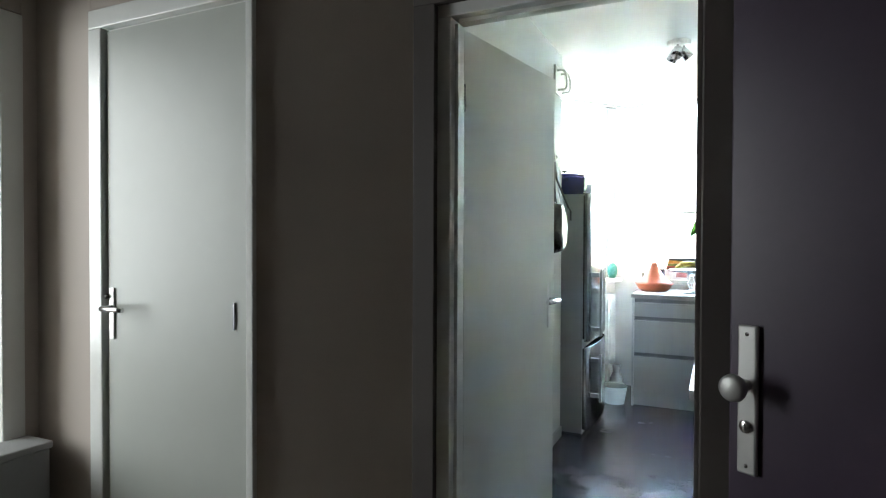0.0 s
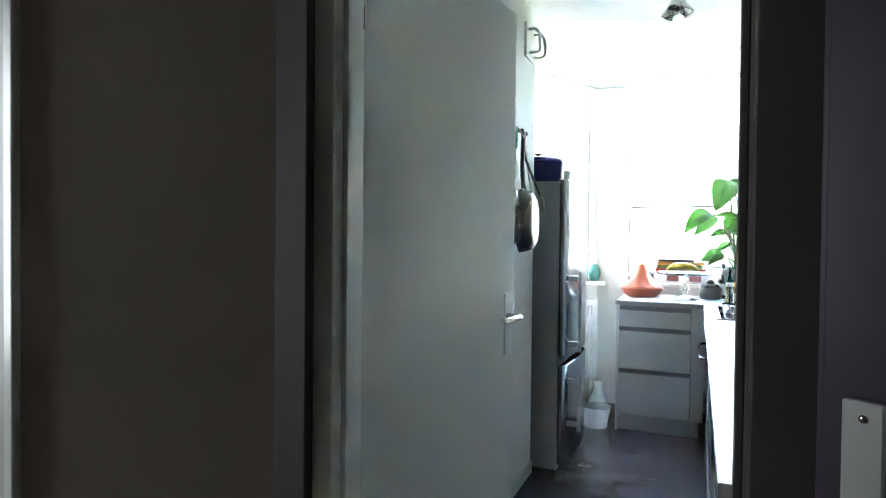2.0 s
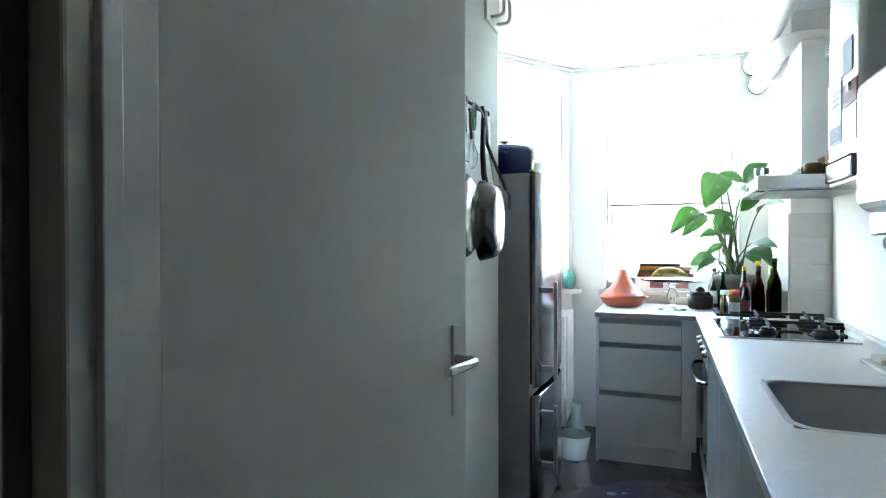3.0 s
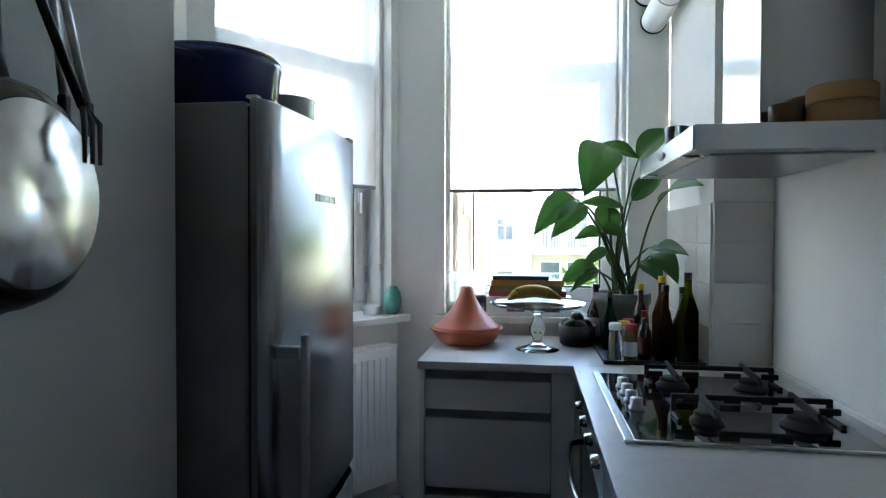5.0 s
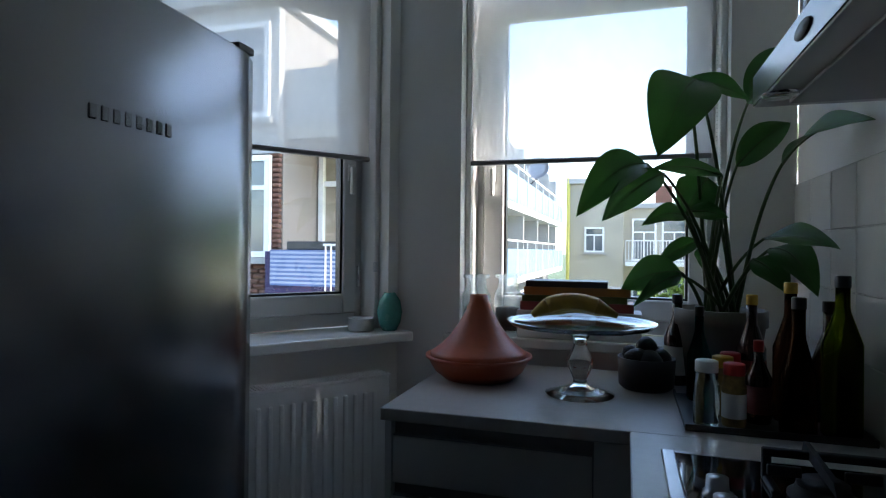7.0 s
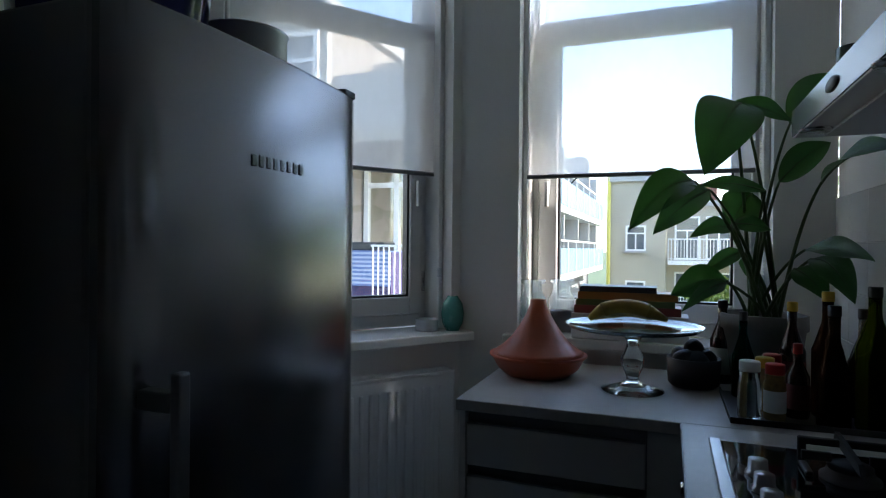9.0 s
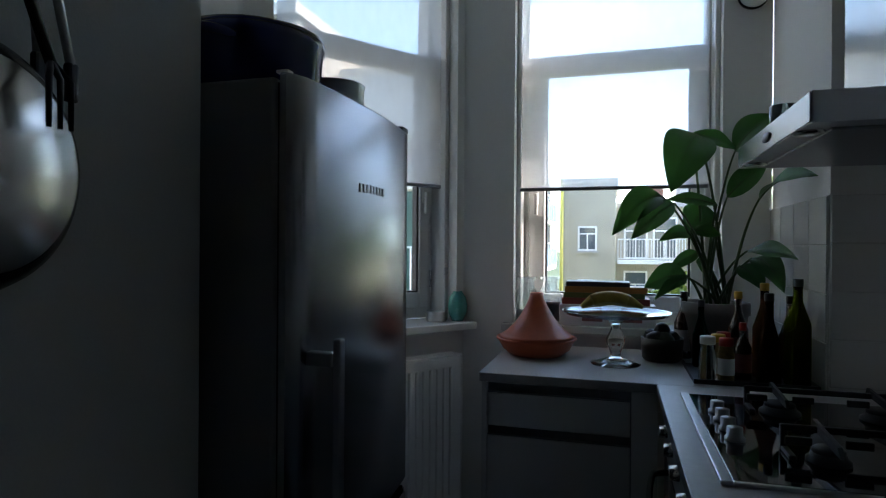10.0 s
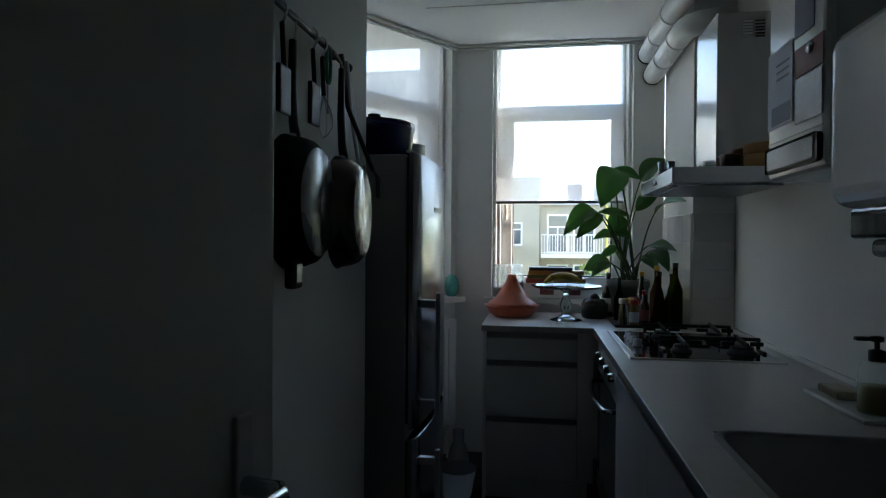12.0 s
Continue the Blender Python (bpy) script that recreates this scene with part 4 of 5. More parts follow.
# ---- pipes ----
for nm, x, z, y0 in (("ventilation_pipe", 0.855, 2.455, 1.2), ("ventilation_pipe", 0.885, 2.33, 2.60)):
    p = thing(nm, (x, 3.3, z), "white round ventilation pipe under the ceiling", "pipe", "ventilation pipes")
    part("run", tube([(x, 3.347, z), (x, y0, z)] + ([] if y0 < 2 else arc((x, y0, z), (x, y0 - 0.16, z), (x + 0.18, y0 - 0.17, z - 0.02), 8)[1:]), 0.055, 28), PIPE, p)
    for y in (3.338, 3.02, 2.70):
        part("clamp", tube([(x, y, z), (x, y - 0.014, z)], 0.0585, 28), RUBBER if y > 3.3 else PVC, p, "dark wall seal" if y > 3.3 else "pipe clamp")

# ---- boilers on the right wall ----
b1 = thing("water_heater", (1.0, 1.33, 1.55), "white wall-mounted heater with papers and magnets on it", "water heater")
part("case", box((0.875, 1.16, 1.503), (1.155, 1.52, 2.45), 0.02, 3), BOILER, b1)
part("seam", box((0.8735, 1.17, 1.608), (0.8748, 1.51, 1.612)), FRSIDE, b1)
pn = part("display_panel", box((0.866, 1.175, 1.523), (0.8745, 1.50, 1.595), 0.012, 3), BLACKPL, b1, "black display panel")
part("display_rim", box((0.863, 1.20, 1.533), (0.8655, 1.485, 1.587), 0.001), mat("smoked_display", (0.08, 0.08, 0.085), 0.15, 0.5), pn)
for nm, y0, y1, z0, z1, mm, lab in (("letter", 1.34, 1.505, 1.65, 1.87, PAPERB, "bluish printed letter held by a magnet"), ("ticket", 1.17, 1.325, 1.755, 1.83, REDP, "dull red printed card"),
                                    ("photo", 1.175, 1.32, 1.635, 1.748, PHOTO, "dark photograph print of a plant"), ("note", 1.22, 1.33, 1.86, 1.97, PRINT, "grey printed note on the heater")):
    p = thing(nm, (0.874, (y0 + y1) / 2, z0), lab, "paper", "papers on the heater")
    part("sheet", box((0.8715, y0, z0), (0.8735, y1, z1)), mm, p)
    if nm == "letter":
        part("print_block", box((0.8705, y0 + 0.01, z0 + 0.008), (0.8713, y1 - 0.03, z0 + 0.06)), PRINT, p)
        for k in range(3):
            part("print_line", box((0.8705, y0 + 0.02, z1 - 0.05 - 0.02 * k), (0.8713, y1 - 0.06, z1 - 0.044 - 0.02 * k)), PRINT, p)
mg = thing("magnet", (0.87, 1.23, 1.81), "round chrome magnet on the heater", "magnet")
part("disc", lathe([(0.015, 0), (0.015, 0.008), (0, 0.009)], (0.8713, 1.23, 1.81), 20, Matrix.Rotation(-math.pi / 2, 4, "Y")), CHROME, mg)
b2 = thing("combi_boiler", (0.98, 0.85, 1.4), "white glossy wall boiler with rounded edges", "boiler")
part("case", box((0.845, 0.62, 1.40), (1.155, 1.10, 1.79), 0.045, 4), BOILER, b2)
part("glass_skirt", box((0.87, 0.70, 1.335), (1.12, 1.04, 1.40), 0.008), CLEAR, b2, "clear lower shield")
part("tap", box((0.885, 0.86, 1.297), (0.99, 0.99, 1.334), 0.012), BLACKPL, b2, "black control under the case")

# ---- radiator below the bay window ----
rd = thing("radiator", M2 @ Vector((-0.45, -0.08, 0.2)), "white ribbed panel radiator below the bay window", "radiator")
R0, R1, RZ0, RZ1 = -0.92, -0.09, 0.22, 0.855
part("panel", box((R0, -0.10, RZ0), (R1, -0.085, RZ1 - 0.01), 0.004, m=M2), RAD, rd)
part("panel", box((R0, -0.035, RZ0), (R1, -0.022, RZ1 - 0.01), 0.004, m=M2), RAD, rd)
for k in range(int((R1 - R0 - 0.05) / 0.035)):
    x = R0 + 0.035 + 0.035 * k
    part("rib", box((x - 0.008, -0.108, RZ0 + 0.035), (x + 0.008, -0.098, RZ1 - 0.05), 0.006, 3, m=M2), RAD, rd)
gr = [box((R0, -0.103, RZ1 - 0.008), (R1, -0.097, RZ1), m=M2), box((R0, -0.028, RZ1 - 0.008), (R1, -0.022, RZ1), m=M2)]
gr += [box((R0 + 0.012 * k, -0.097, RZ1 - 0.006), (R0 + 0.012 * k + 0.005, -0.028, RZ1 - 0.001), m=M2) for k in range(int((R1 - R0) / 0.012))]
part("grille", join(*gr), RAD, rd)
part("side_plate", box((R1, -0.10, RZ0 + 0.01), (R1 + 0.003, -0.022, RZ1), m=M2), RAD, rd)
part("side_plate", box((R0 - 0.003, -0.10, RZ0 + 0.01), (R0, -0.022, RZ1), m=M2), RAD, rd)
part("wall_bracket", box((R1 - 0.2, -0.0215, 0.3), (R1 - 0.17, -0.0005, 0.8), m=M2), RAD, rd)
for z in (0.0,):
    t = tube([(R1 - 0.03, -0.06, 0), (R1 - 0.03, -0.06, RZ0)], 0.008)
    t.transform(M2)
    part("supply_pipe", t, PIPE, rd)
bk = thing("plastic_tub", (-0.14, 2.78, 0), "clear plastic tub on the floor beside the drawers", "tub")
part("tub", lathe([(0, 0), (0.075, 0), (0.10, 0.14), (0.104, 0.143), (0.097, 0.14), (0.073, 0.004), (0, 0.004)], (-0.195, 2.70, 0.0005), 32), MILKY, bk)
jg = thing("glass_carafe", (-0.2, 2.95, 0), "clear glass carafe standing on the floor", "carafe")
part("carafe", lathe([(0, 0), (0.05, 0), (0.065, 0.05), (0.055, 0.14), (0.03, 0.20), (0.034, 0.26), (0.031, 0.26), (0.027, 0.20), (0.052, 0.13), (0.062, 0.05), (0, 0.006)], (-0.22, 2.95, 0.0005), 28), MILKY, jg)

# ---- things on the worktop and sills ----
tj = thing("tagine", (0.07, 3.05, 0.9), "terracotta tagine with a conical lid", "tagine")
part("dish", lathe([(0, 0), (0.10, 0), (0.128, 0.022), (0.147, 0.055), (0.156, 0.062), (0.155, 0.068), (0.143, 0.066), (0.12, 0.03), (0, 0.02)], (0.07, 3.06, 0.9005), 48), TERRA, tj)
part("lid", lathe([(0.140, -0.006), (0.141, 0.004), (0.134, 0.010), (0.112, 0.026), (0.086, 0.052), (0.062, 0.085), (0.041, 0.122), (0.029, 0.150), (0.025, 0.172), (0.019, 0.173), (0.017, 0.160), (0, 0.155)], (0.07, 3.06, 0.969), 48), TERRA, tj, "conical terracotta lid")
ck = thing("cake_stand", (0.368, 2.94, 0.9), "clear glass footed cake stand", "cake stand")
part("foot", lathe([(0, 0), (0.085, 0), (0.088, 0.004), (0.06, 0.012), (0.02, 0.026), (0.017, 0.04), (0.032, 0.075), (0.034, 0.09), (0.018, 0.125), (0.017, 0.14), (0.032, 0.165), (0.05, 0.172), (0, 0.172)], (0.368, 2.945, 0.9005), 40), CLEAR, ck, "turned glass foot")
part("plate", lathe([(0, 0), (0.12, 0), (0.178, 0.006), (0.188, 0.016), (0.190, 0.018), (0.180, 0.012), (0.12, 0.006), (0, 0.006)], (0.368, 2.945, 1.073), 56), CLEAR, ck, "round glass plate")
bn = thing("banana_bunch", (0.36, 2.93, 1.08), "ripe yellow bananas lying on the cake stand", "bananas")
for k in range(3):
    a = Vector((0.25 + 0.01 * k, 2.90 + 0.03 * k, 1.105))
    b = Vector((0.46, 2.925 + 0.012 * k, 1.108))
    c = (a + b) / 2 + Vector((-0.02, 0, 0.075 - 0.012 * k))
    pts = arc(a, c, b, 14)
    tb = join(tube(pts[:4], 0.008, 8, 0.021), tube(pts[3:12], 0.0215, 8), tube(pts[11:], 0.021, 8, 0.006))
    part("banana", tb, BANANA, bn)
bw = thing("fruit_bowl", (0.526, 3.09, 0.9), "black bowl filled with avocados", "bowl")
part("bowl", lathe([(0, 0), (0.062, 0), (0.072, 0.01), (0.076, 0.085), (0.073, 0.085), (0.066, 0.015), (0, 0.01)], (0.535, 3.08, 0.9005), 32), BASKET, bw)
for k in range(6):
    a = k * 1.25
    av = thing("avocado", (0.535, 3.08, 0.98), "dark ripe avocado in the bowl", "avocado", "avocados in the bowl")
    q = 0.036 if k < 5 else 0.0
    part("fruit", lathe([(0, -0.034), (0.018, -0.03), (0.029, -0.012), (0.028, 0.008), (0.018, 0.03), (0, 0.042)], (0.535 + q * math.cos(a), 3.08 + q * math.sin(a), 0.98 + (0.03 if k == 5 else 0)), 16, Matrix.Rotation(0.9, 4, (math.cos(a * 2), math.sin(a * 2), 0))), AVOC, av)
cb = thing("cardboard_box", (0.25, 3.38, 0.985), "white printed carton on the window sill", "box")
part("carton", box((0.135, 3.325, 0.9855), (0.53, 3.455, 1.075), 0.003), PAPER, cb)
for x in (0.23, 0.39):
    part("print_mark", box((x, 3.3235, 1.005), (x + 0.085, 3.3248, 1.047), 0.0005), REDP, cb, "dull red print shape")
zz = 1.0755
for k, (w, h, c) in enumerate(((0.36, 0.028, (0.30, 0.06, 0.05)), (0.34, 0.022, (0.10, 0.14, 0.04)), (0.35, 0.026, (0.38, 0.17, 0.04)), (0.28, 0.020, (0.03, 0.03, 0.04)))):
    bo = thing("book", (0.28, 3.39, zz), "closed book lying in a stack on the carton", "book", "stack of books")
    part("cover", join(box((0.145 + 0.006 * k, 3.33, zz), (0.145 + w, 3.45, zz + 0.003)), box((0.145 + 0.006 * k, 3.33, zz + h - 0.003), (0.145 + w, 3.45, zz + h)), box((0.145 + 0.006 * k, 3.33, zz + 0.003), (0.145 + w, 3.334, zz + h - 0.003))), mat("book_cover", c, 0.45, var=0.15), bo)
    part("pages", box((0.149 + 0.006 * k, 3.3345, zz + 0.0032), (0.141 + w, 3.447, zz + h - 0.0032)), PAPER, bo)
    zz += h + 0.0005
for x, fill in ((-0.005, SALT), (0.075, BEANS)):
    j = thing("storage_jar", (x, 3.42, 0.985), "clear glass jar with a wide rim on the sill", "jar", "jars on the sill")
    xx = -0.012 if x < 0 else 0.082
    y = 3.358 if x < 0 else 3.44
    part("jar", lathe([(0, 0), (0.045, 0), (0.05, 0.006), (0.05, 0.11), (0.050, 0.13), (0.034, 0.16), (0.034, 0.186), (0.046, 0.191), (0.046, 0.202), (0.031, 0.200), (0.030, 0.158), (0.046, 0.128), (0.046, 0.006), (0, 0.004)], (xx, y, 0.9855), 32), JARGL, j)
    part("contents", lathe([(0, 0.005), (0.044, 0.0065), (0.0445, 0.055 if x < 0 else 0.085), (0, 0.06 if x < 0 else 0.088)], (xx, y, 0.9855), 28), fill, j)
vs = thing("vase", (-0.315, 3.33, 0.985), "small celadon green egg-shaped vase on the sill", "vase")
part("vase", lathe([(0, 0), (0.026, 0), (0.040, 0.03), (0.045, 0.065), (0.038, 0.105), (0.022, 0.128), (0.020, 0.133), (0.016, 0.131), (0.03, 0.1), (0, 0.02)], (-0.318, 3.318, 0.9855), 32), TEAL, vs)
tn = thing("metal_tin", (-0.40, 3.29, 0.985), "low open steel tin on the sill", "tin")
part("tin", lathe([(0, 0), (0.042, 0), (0.044, 0.003), (0.044, 0.042), (0.046, 0.045), (0.042, 0.043), (0.041, 0.004), (0, 0.003)], (-0.405, 3.27, 0.9855), 28), STEEL, tn)

ty = thing("bottle_tray", (0.77, 2.82, 0.9), "dark tray holding bottles and spice jars", "tray")
part("tray", join(box((0.60, 2.70, 0.9005), (0.945, 3.03, 0.905), 0.001), box((0.60, 2.70, 0.905), (0.605, 3.03, 0.915)), box((0.94, 2.70, 0.905), (0.945, 3.03, 0.915)), box((0.605, 2.70, 0.905), (0.94, 2.705, 0.915))), BLACKPL, ty)


def bottle(x, y, h, r, glass, cap, label, neck=0.35, band=None, z=0.906):
    b = thing("bottle" if h > 0.13 else "spice_jar", (x, y, z), label, "bottle" if h > 0.13 else "jar", "bottles on the tray")
    s = h * (1 - neck)
    nr = r * (0.36 if h > 0.13 else 0.8)
    part("body", lathe([(0, 0), (r * 0.92, 0), (r, 0.005), (r, s * 0.92), (r * 0.85, s), (nr * 1.1, s + (h - s) * 0.45), (nr, s + (h - s) * 0.55), (nr, h - 0.012), (0, h - 0.012)], (x, y, z), 24), glass, b)
    part("cap", lathe([(nr * 1.12, 0), (nr * 1.12, 0.022), (nr, 0.024), (0, 0.024)], (x, y, z + h - 0.0118), 20), cap, b)
    if band:
        part("paper_label", lathe([(r + 0.0006, s * 0.2), (r + 0.0006, s * 0.75)], (x, y, z), 24), band, b, "plain printed paper label")


SAUCE = glass_mat("brown_vinegar_glass", (0.30, 0.16, 0.09), 0.0, False)
bottle(0.895, 2.745, 0.31, 0.036, GREENGL, BLACKPL, "tall green glass olive oil bottle")
bottle(0.815, 2.735, 0.265, 0.034, SAUCE, BLACKPL, "brown vinegar bottle with a dark cap", 0.5)
bottle(0.825, 2.84, 0.29, 0.034, SAUCE, YELLOW, "brown glass bottle with a yellow cap", 0.4)
bottle(0.755, 2.80, 0.165, 0.026, BROWNGL, RED, "small dark bottle with a red cap", 0.35, REDP)
bottle(0.765, 2.93, 0.255, 0.032, BROWNGL, YELLOW, "dark sauce bottle with a yellow cap", 0.4, REDP)
bottle(0.655, 2.97, 0.22, 0.028, TEALGL, BLACKPL, "teal green glass bottle", 0.45)
bottle(0.645, 2.745, 0.125, 0.026, CLEAR, PVC, "small glass spice jar with a white cap", 0.25, None)
bottle(0.700, 2.755, 0.12, 0.024, HERB, RED, "spice jar with dried herbs and a red lid", 0.22, PAPER)
bottle(0.690, 2.84, 0.12, 0.025, HERB, YELLOW, "spice jar with a gold lid", 0.22)
bottle(0.715, 2.90, 0.12, 0.025, SALT, RED, "white spice jar with a red lid", 0.22)
bottle(0.905, 2.86, 0.25, 0.034, BROWNGL, BLACKPL, "dark glass bottle behind the oil", 0.42)
bottle(0.62, 3.17, 0.24, 0.036, BROWNGL, BLACKPL, "dark bottle beside the plant pot", 0.4, PAPER, 0.9006)

# ---- plant ----
PX, PY = 0.73, 3.17
pt = thing("potted_plant", (PX, PY, 0.9), "bird-of-paradise plant with large leaves in a grey pot", "plant")
part("pot", lathe([(0, 0), (0.085, 0), (0.092, 0.006), (0.113, 0.17), (0.120, 0.172), (0.120, 0.215), (0.112, 0.217), (0.108, 0.19), (0, 0.19)], (PX, PY, 0.9005), 40), POT, pt, "grey clay pot")
part("soil", lathe([(0.1075, 0), (0.06, 0.012), (0, 0.008)], (PX, PY, 1.0915), 24), SOIL, pt)
WINDOW_LEAVES = (
    ((0.658, 3.12, 1.744), (0.554, 3.0, 1.52), 0.083),
    ((0.636, 3.13, 1.751), (0.8, 3.16, 1.686), 0.027),
    ((0.532, 3.08, 1.512), (0.352, 2.97, 1.362), 0.051),
    ((0.572, 3.06, 1.483), (0.419, 2.94, 1.348), 0.040),
    ((0.728, 3.14, 1.482), (0.541, 3.07, 1.496), 0.023),
    ((0.699, 3.2, 1.483), (0.633, 3.18, 1.367), 0.055),
    ((0.64, 3.12, 1.368), (0.52, 3.06, 1.345), 0.025),
    ((0.637, 3.14, 1.384), (0.741, 3.12, 1.366), 0.024),
    ((0.671, 3.16, 1.303), (0.556, 3.1, 1.231), 0.024),
    ((0.624, 3.12, 1.216), (0.467, 3.03, 1.171), 0.047),
    ((0.623, 3.1, 1.209), (0.499, 3.0, 1.128), 0.019),
    ((0.683, 3.22, 1.285), (0.694, 3.2, 1.222), 0.021),
)
WALL_LEAVES = (
    ((0.773, 3.2, 1.514), (0.899, 3.17, 1.624), 0.040),
    ((0.847, 3.02, 1.494), (0.938, 2.72, 1.535), 0.037),
    ((0.825, 3.1, 1.31), (0.936, 2.9, 1.283), 0.032),
    ((0.841, 3.1, 1.284), (0.916, 2.98, 1.169), 0.043),
    ((0.796, 3.08, 1.256), (0.859, 3.0, 1.174), 0.037),
    ((0.80, 3.20, 1.69), (0.905, 3.05, 1.79), 0.050),
)
LEAVES = WINDOW_LEAVES + WALL_LEAVES


def leaf(base, tip, width, seed):
    rnd = random.Random(seed)
    base, tip = Vector(base), Vector(tip)
    d = tip - base
    ln = d.length
    d.normalize()
    s = d.cross(Vector((0.1, -1.0, 0.35))).normalized()
    n = s.cross(d).normalized()
    b = bmesh.new()
    rows = []
    N, K = 16, 8
    sag = rnd.uniform(0.03, 0.12) * ln * 2
    fold = rnd.uniform(0.15, 0.4)
    for i in range(N + 1):
        u = i / N
        wd = width * (math.sin(math.pi * min(1, u ** 0.86)) ** 0.85) * (1.0 if u < 0.999 else 0) + 0.0008
        row = []
        for k in range(-K // 2, K // 2 + 1):
            v = k / (K / 2)
            p = base + d * ln * u + s * wd * v + n * (sag * 4 * u * (1 - u) * 0.5 + fold * wd * abs(v) + 0.004 * math.sin(9 * u + 4 * v + seed) * abs(v))
            p.z += sag * math.sin(math.pi * u) * 0.5
            row.append(b.verts.new(p))
        rows.append(row)
    for p, q in zip(rows, rows[1:]):
        for k in range(K):
            b.faces.new((p[k], p[k + 1], q[k + 1], q[k])).smooth = True
    mid = tube([base + d * ln * (i / 10) + n * (sag * 4 * (i / 10) * (1 - i / 10) * 0.5 - 0.001) + Vector((0, 0, sag * math.sin(math.pi * i / 10) * 0.5)) for i in range(11)], 0.0035, 6, 0.0008)
    return b, mid


for k, (base, tip, width) in enumerate(LEAVES):
    b, rib = leaf(base, tip, width * 1.08, k)
    lf = part("leaf", b, LEAF, pt, "glossy green paddle leaf")
    part("midrib", rib, STEM, lf)
    a = k * 2.4
    foot = Vector((PX + 0.04 * math.cos(a), PY + 0.04 * math.sin(a), 1.095))
    bs = Vector(base)
    mid = Vector((foot.x * 0.55 + bs.x * 0.45, foot.y * 0.55 + bs.y * 0.45, foot.z * 0.25 + bs.z * 0.75))
    part("stalk", tube(arc(foot, mid, bs, 12), 0.0065, 8, 0.0035), STEM, pt)

# ---- outside ----
GZ = -6.0
structure("ground", box((-600, 3.9, GZ - 0.3), (600, 1200, GZ)), GRASS, "green courtyard ground below", "ground")


def far_window(parent, x, y, z, w, h, axis="x"):
    """A window of a house: frame, crossbar and panes; axis is the way the wall runs."""
    m = Matrix.Translation((x, y, z)) if axis == "x" else Matrix.Translation((x, y, z)) @ Matrix.Rotation(math.pi / 2, 4, "Z")
    fr = part("window", join(box((0, -0.06, 0), (0.09, 0.02, h), m=m), box((w - 0.09, -0.06, 0), (w, 0.02, h), m=m), box((0.09, -0.06, 0), (w - 0.09, 0.02, 0.09), m=m),
                             box((0.09, -0.06, h - 0.09), (w - 0.09, 0.02, h), m=m), box((0.09, -0.05, h * 0.66), (w - 0.09, 0.02, h * 0.66 + 0.07), m=m), box((w / 2 - 0.035, -0.05, 0.09), (w / 2 + 0.035, 0.02, h * 0.66), m=m)), PVC, parent, "white window frame")
    part("pane", box((0.09, -0.02, 0.09), (w - 0.09, -0.005, h - 0.09), m=m), DARKGL, fr)
    part("window_sill", box((-0.08, -0.14, -0.1), (w + 0.08, 0.0, -0.01), m=m), GREYST, fr)


def balcony(parent, x0, x1, y, z, mat_par, depth=1.2, bars=False):
    part("balcony_slab", box((x0, y - depth, z - 0.18), (x1, y - 0.001, z)), PVC, parent)
    if bars:
        g = [box((x0, y - depth, z + 1.0), (x1, y - depth + 0.05, z + 1.06)), box((x0, y - depth, z + 0.08), (x1, y - depth + 0.05, z + 0.12))]
        n = int((x1 - x0) / 0.14)
        g += [box((x0 + 0.14 * k, y - depth + 0.01, z), (x0 + 0.14 * k + 0.03, y - depth + 0.04, z + 1.0)) for k in range(n + 1)]
        part("balcony_railing", join(*g), PVC, parent)
    else:
        part("balcony_parapet", box((x0, y - depth - 0.05, z), (x1, y - depth, z + 1.0)), mat_par, parent)


# Wall added beside the bay to block light; its grey keeps the bounce neutral.
light_block = thing("light_block_wall", (-2.9, 2, GZ), "dark grey wall added to block light at the bay window", "house")
part("wall", box((-3.2, -0.40, GZ), (-2.6, 4.0, 4.9)), mat("light_block_grey", (0.16, 0.165, 0.175), 0.85, var=0.3, scale=3, bump=0.3, bscale=30), light_block)
hs = thing("apartment_house", (-1, 32, GZ), "cream rendered house across the courtyard", "house")
part("wall", box((-2.2, 31.5, GZ), (0.4, 40, 4.6)), STUCCO, hs)
part("roof_edge", box((-2.3, 31.3, 4.6), (0.5, 40, 4.85)), GREYST, hs)
for z in (3.0, 1.2, -1.5, -4.2):
    if z < 3:
        far_window(hs, -1.45, 31.5, z, 0.95, 1.25)
part("drain_pipe", tube([(-2.25, 31.38, GZ), (-2.25, 31.38, 4.9)], 0.09, 8), YPIPE, hs, "yellow painted drain pipe")
h2 = thing("apartment_house", (4, 32, GZ), "cream house with white balconies across the courtyard", "house")
part("wall", box((0.42, 32.2, GZ), (9.5, 40, 3.4)), STUCCO, h2)
part("roof_edge", box((0.42, 32.0, 3.4), (9.6, 40, 3.65)), GREYST, h2)
part("chimney", box((2.0, 34, 3.66), (2.8, 35, 4.7)), BRICK, h2)
part("roof_hut", box((3.6, 33.5, 3.66), (5.6, 36, 4.9)), GREYST, h2)
for z in (0.75, -1.95, -4.65):
    balcony(h2, 0.5, 3.6, 32.2, z, PVC, 1.3, True)
    balcony(h2, 4.4, 8.0, 32.2, z, PVC, 1.3, True)
    for x in (0.8, 2.2, 4.8, 6.4):
        far_window(h2, x, 32.2, z + 0.05, 1.15, 2.1)
part("drain_pipe", tube([(3.95, 32.1, GZ), (3.95, 32.1, 3.5)], 0.07, 8), YPIPE, h2, "yellow painted drain pipe")
h3 = thing("apartment_house", (-3, 22, GZ), "grey house with pale blue balcony panels", "house")
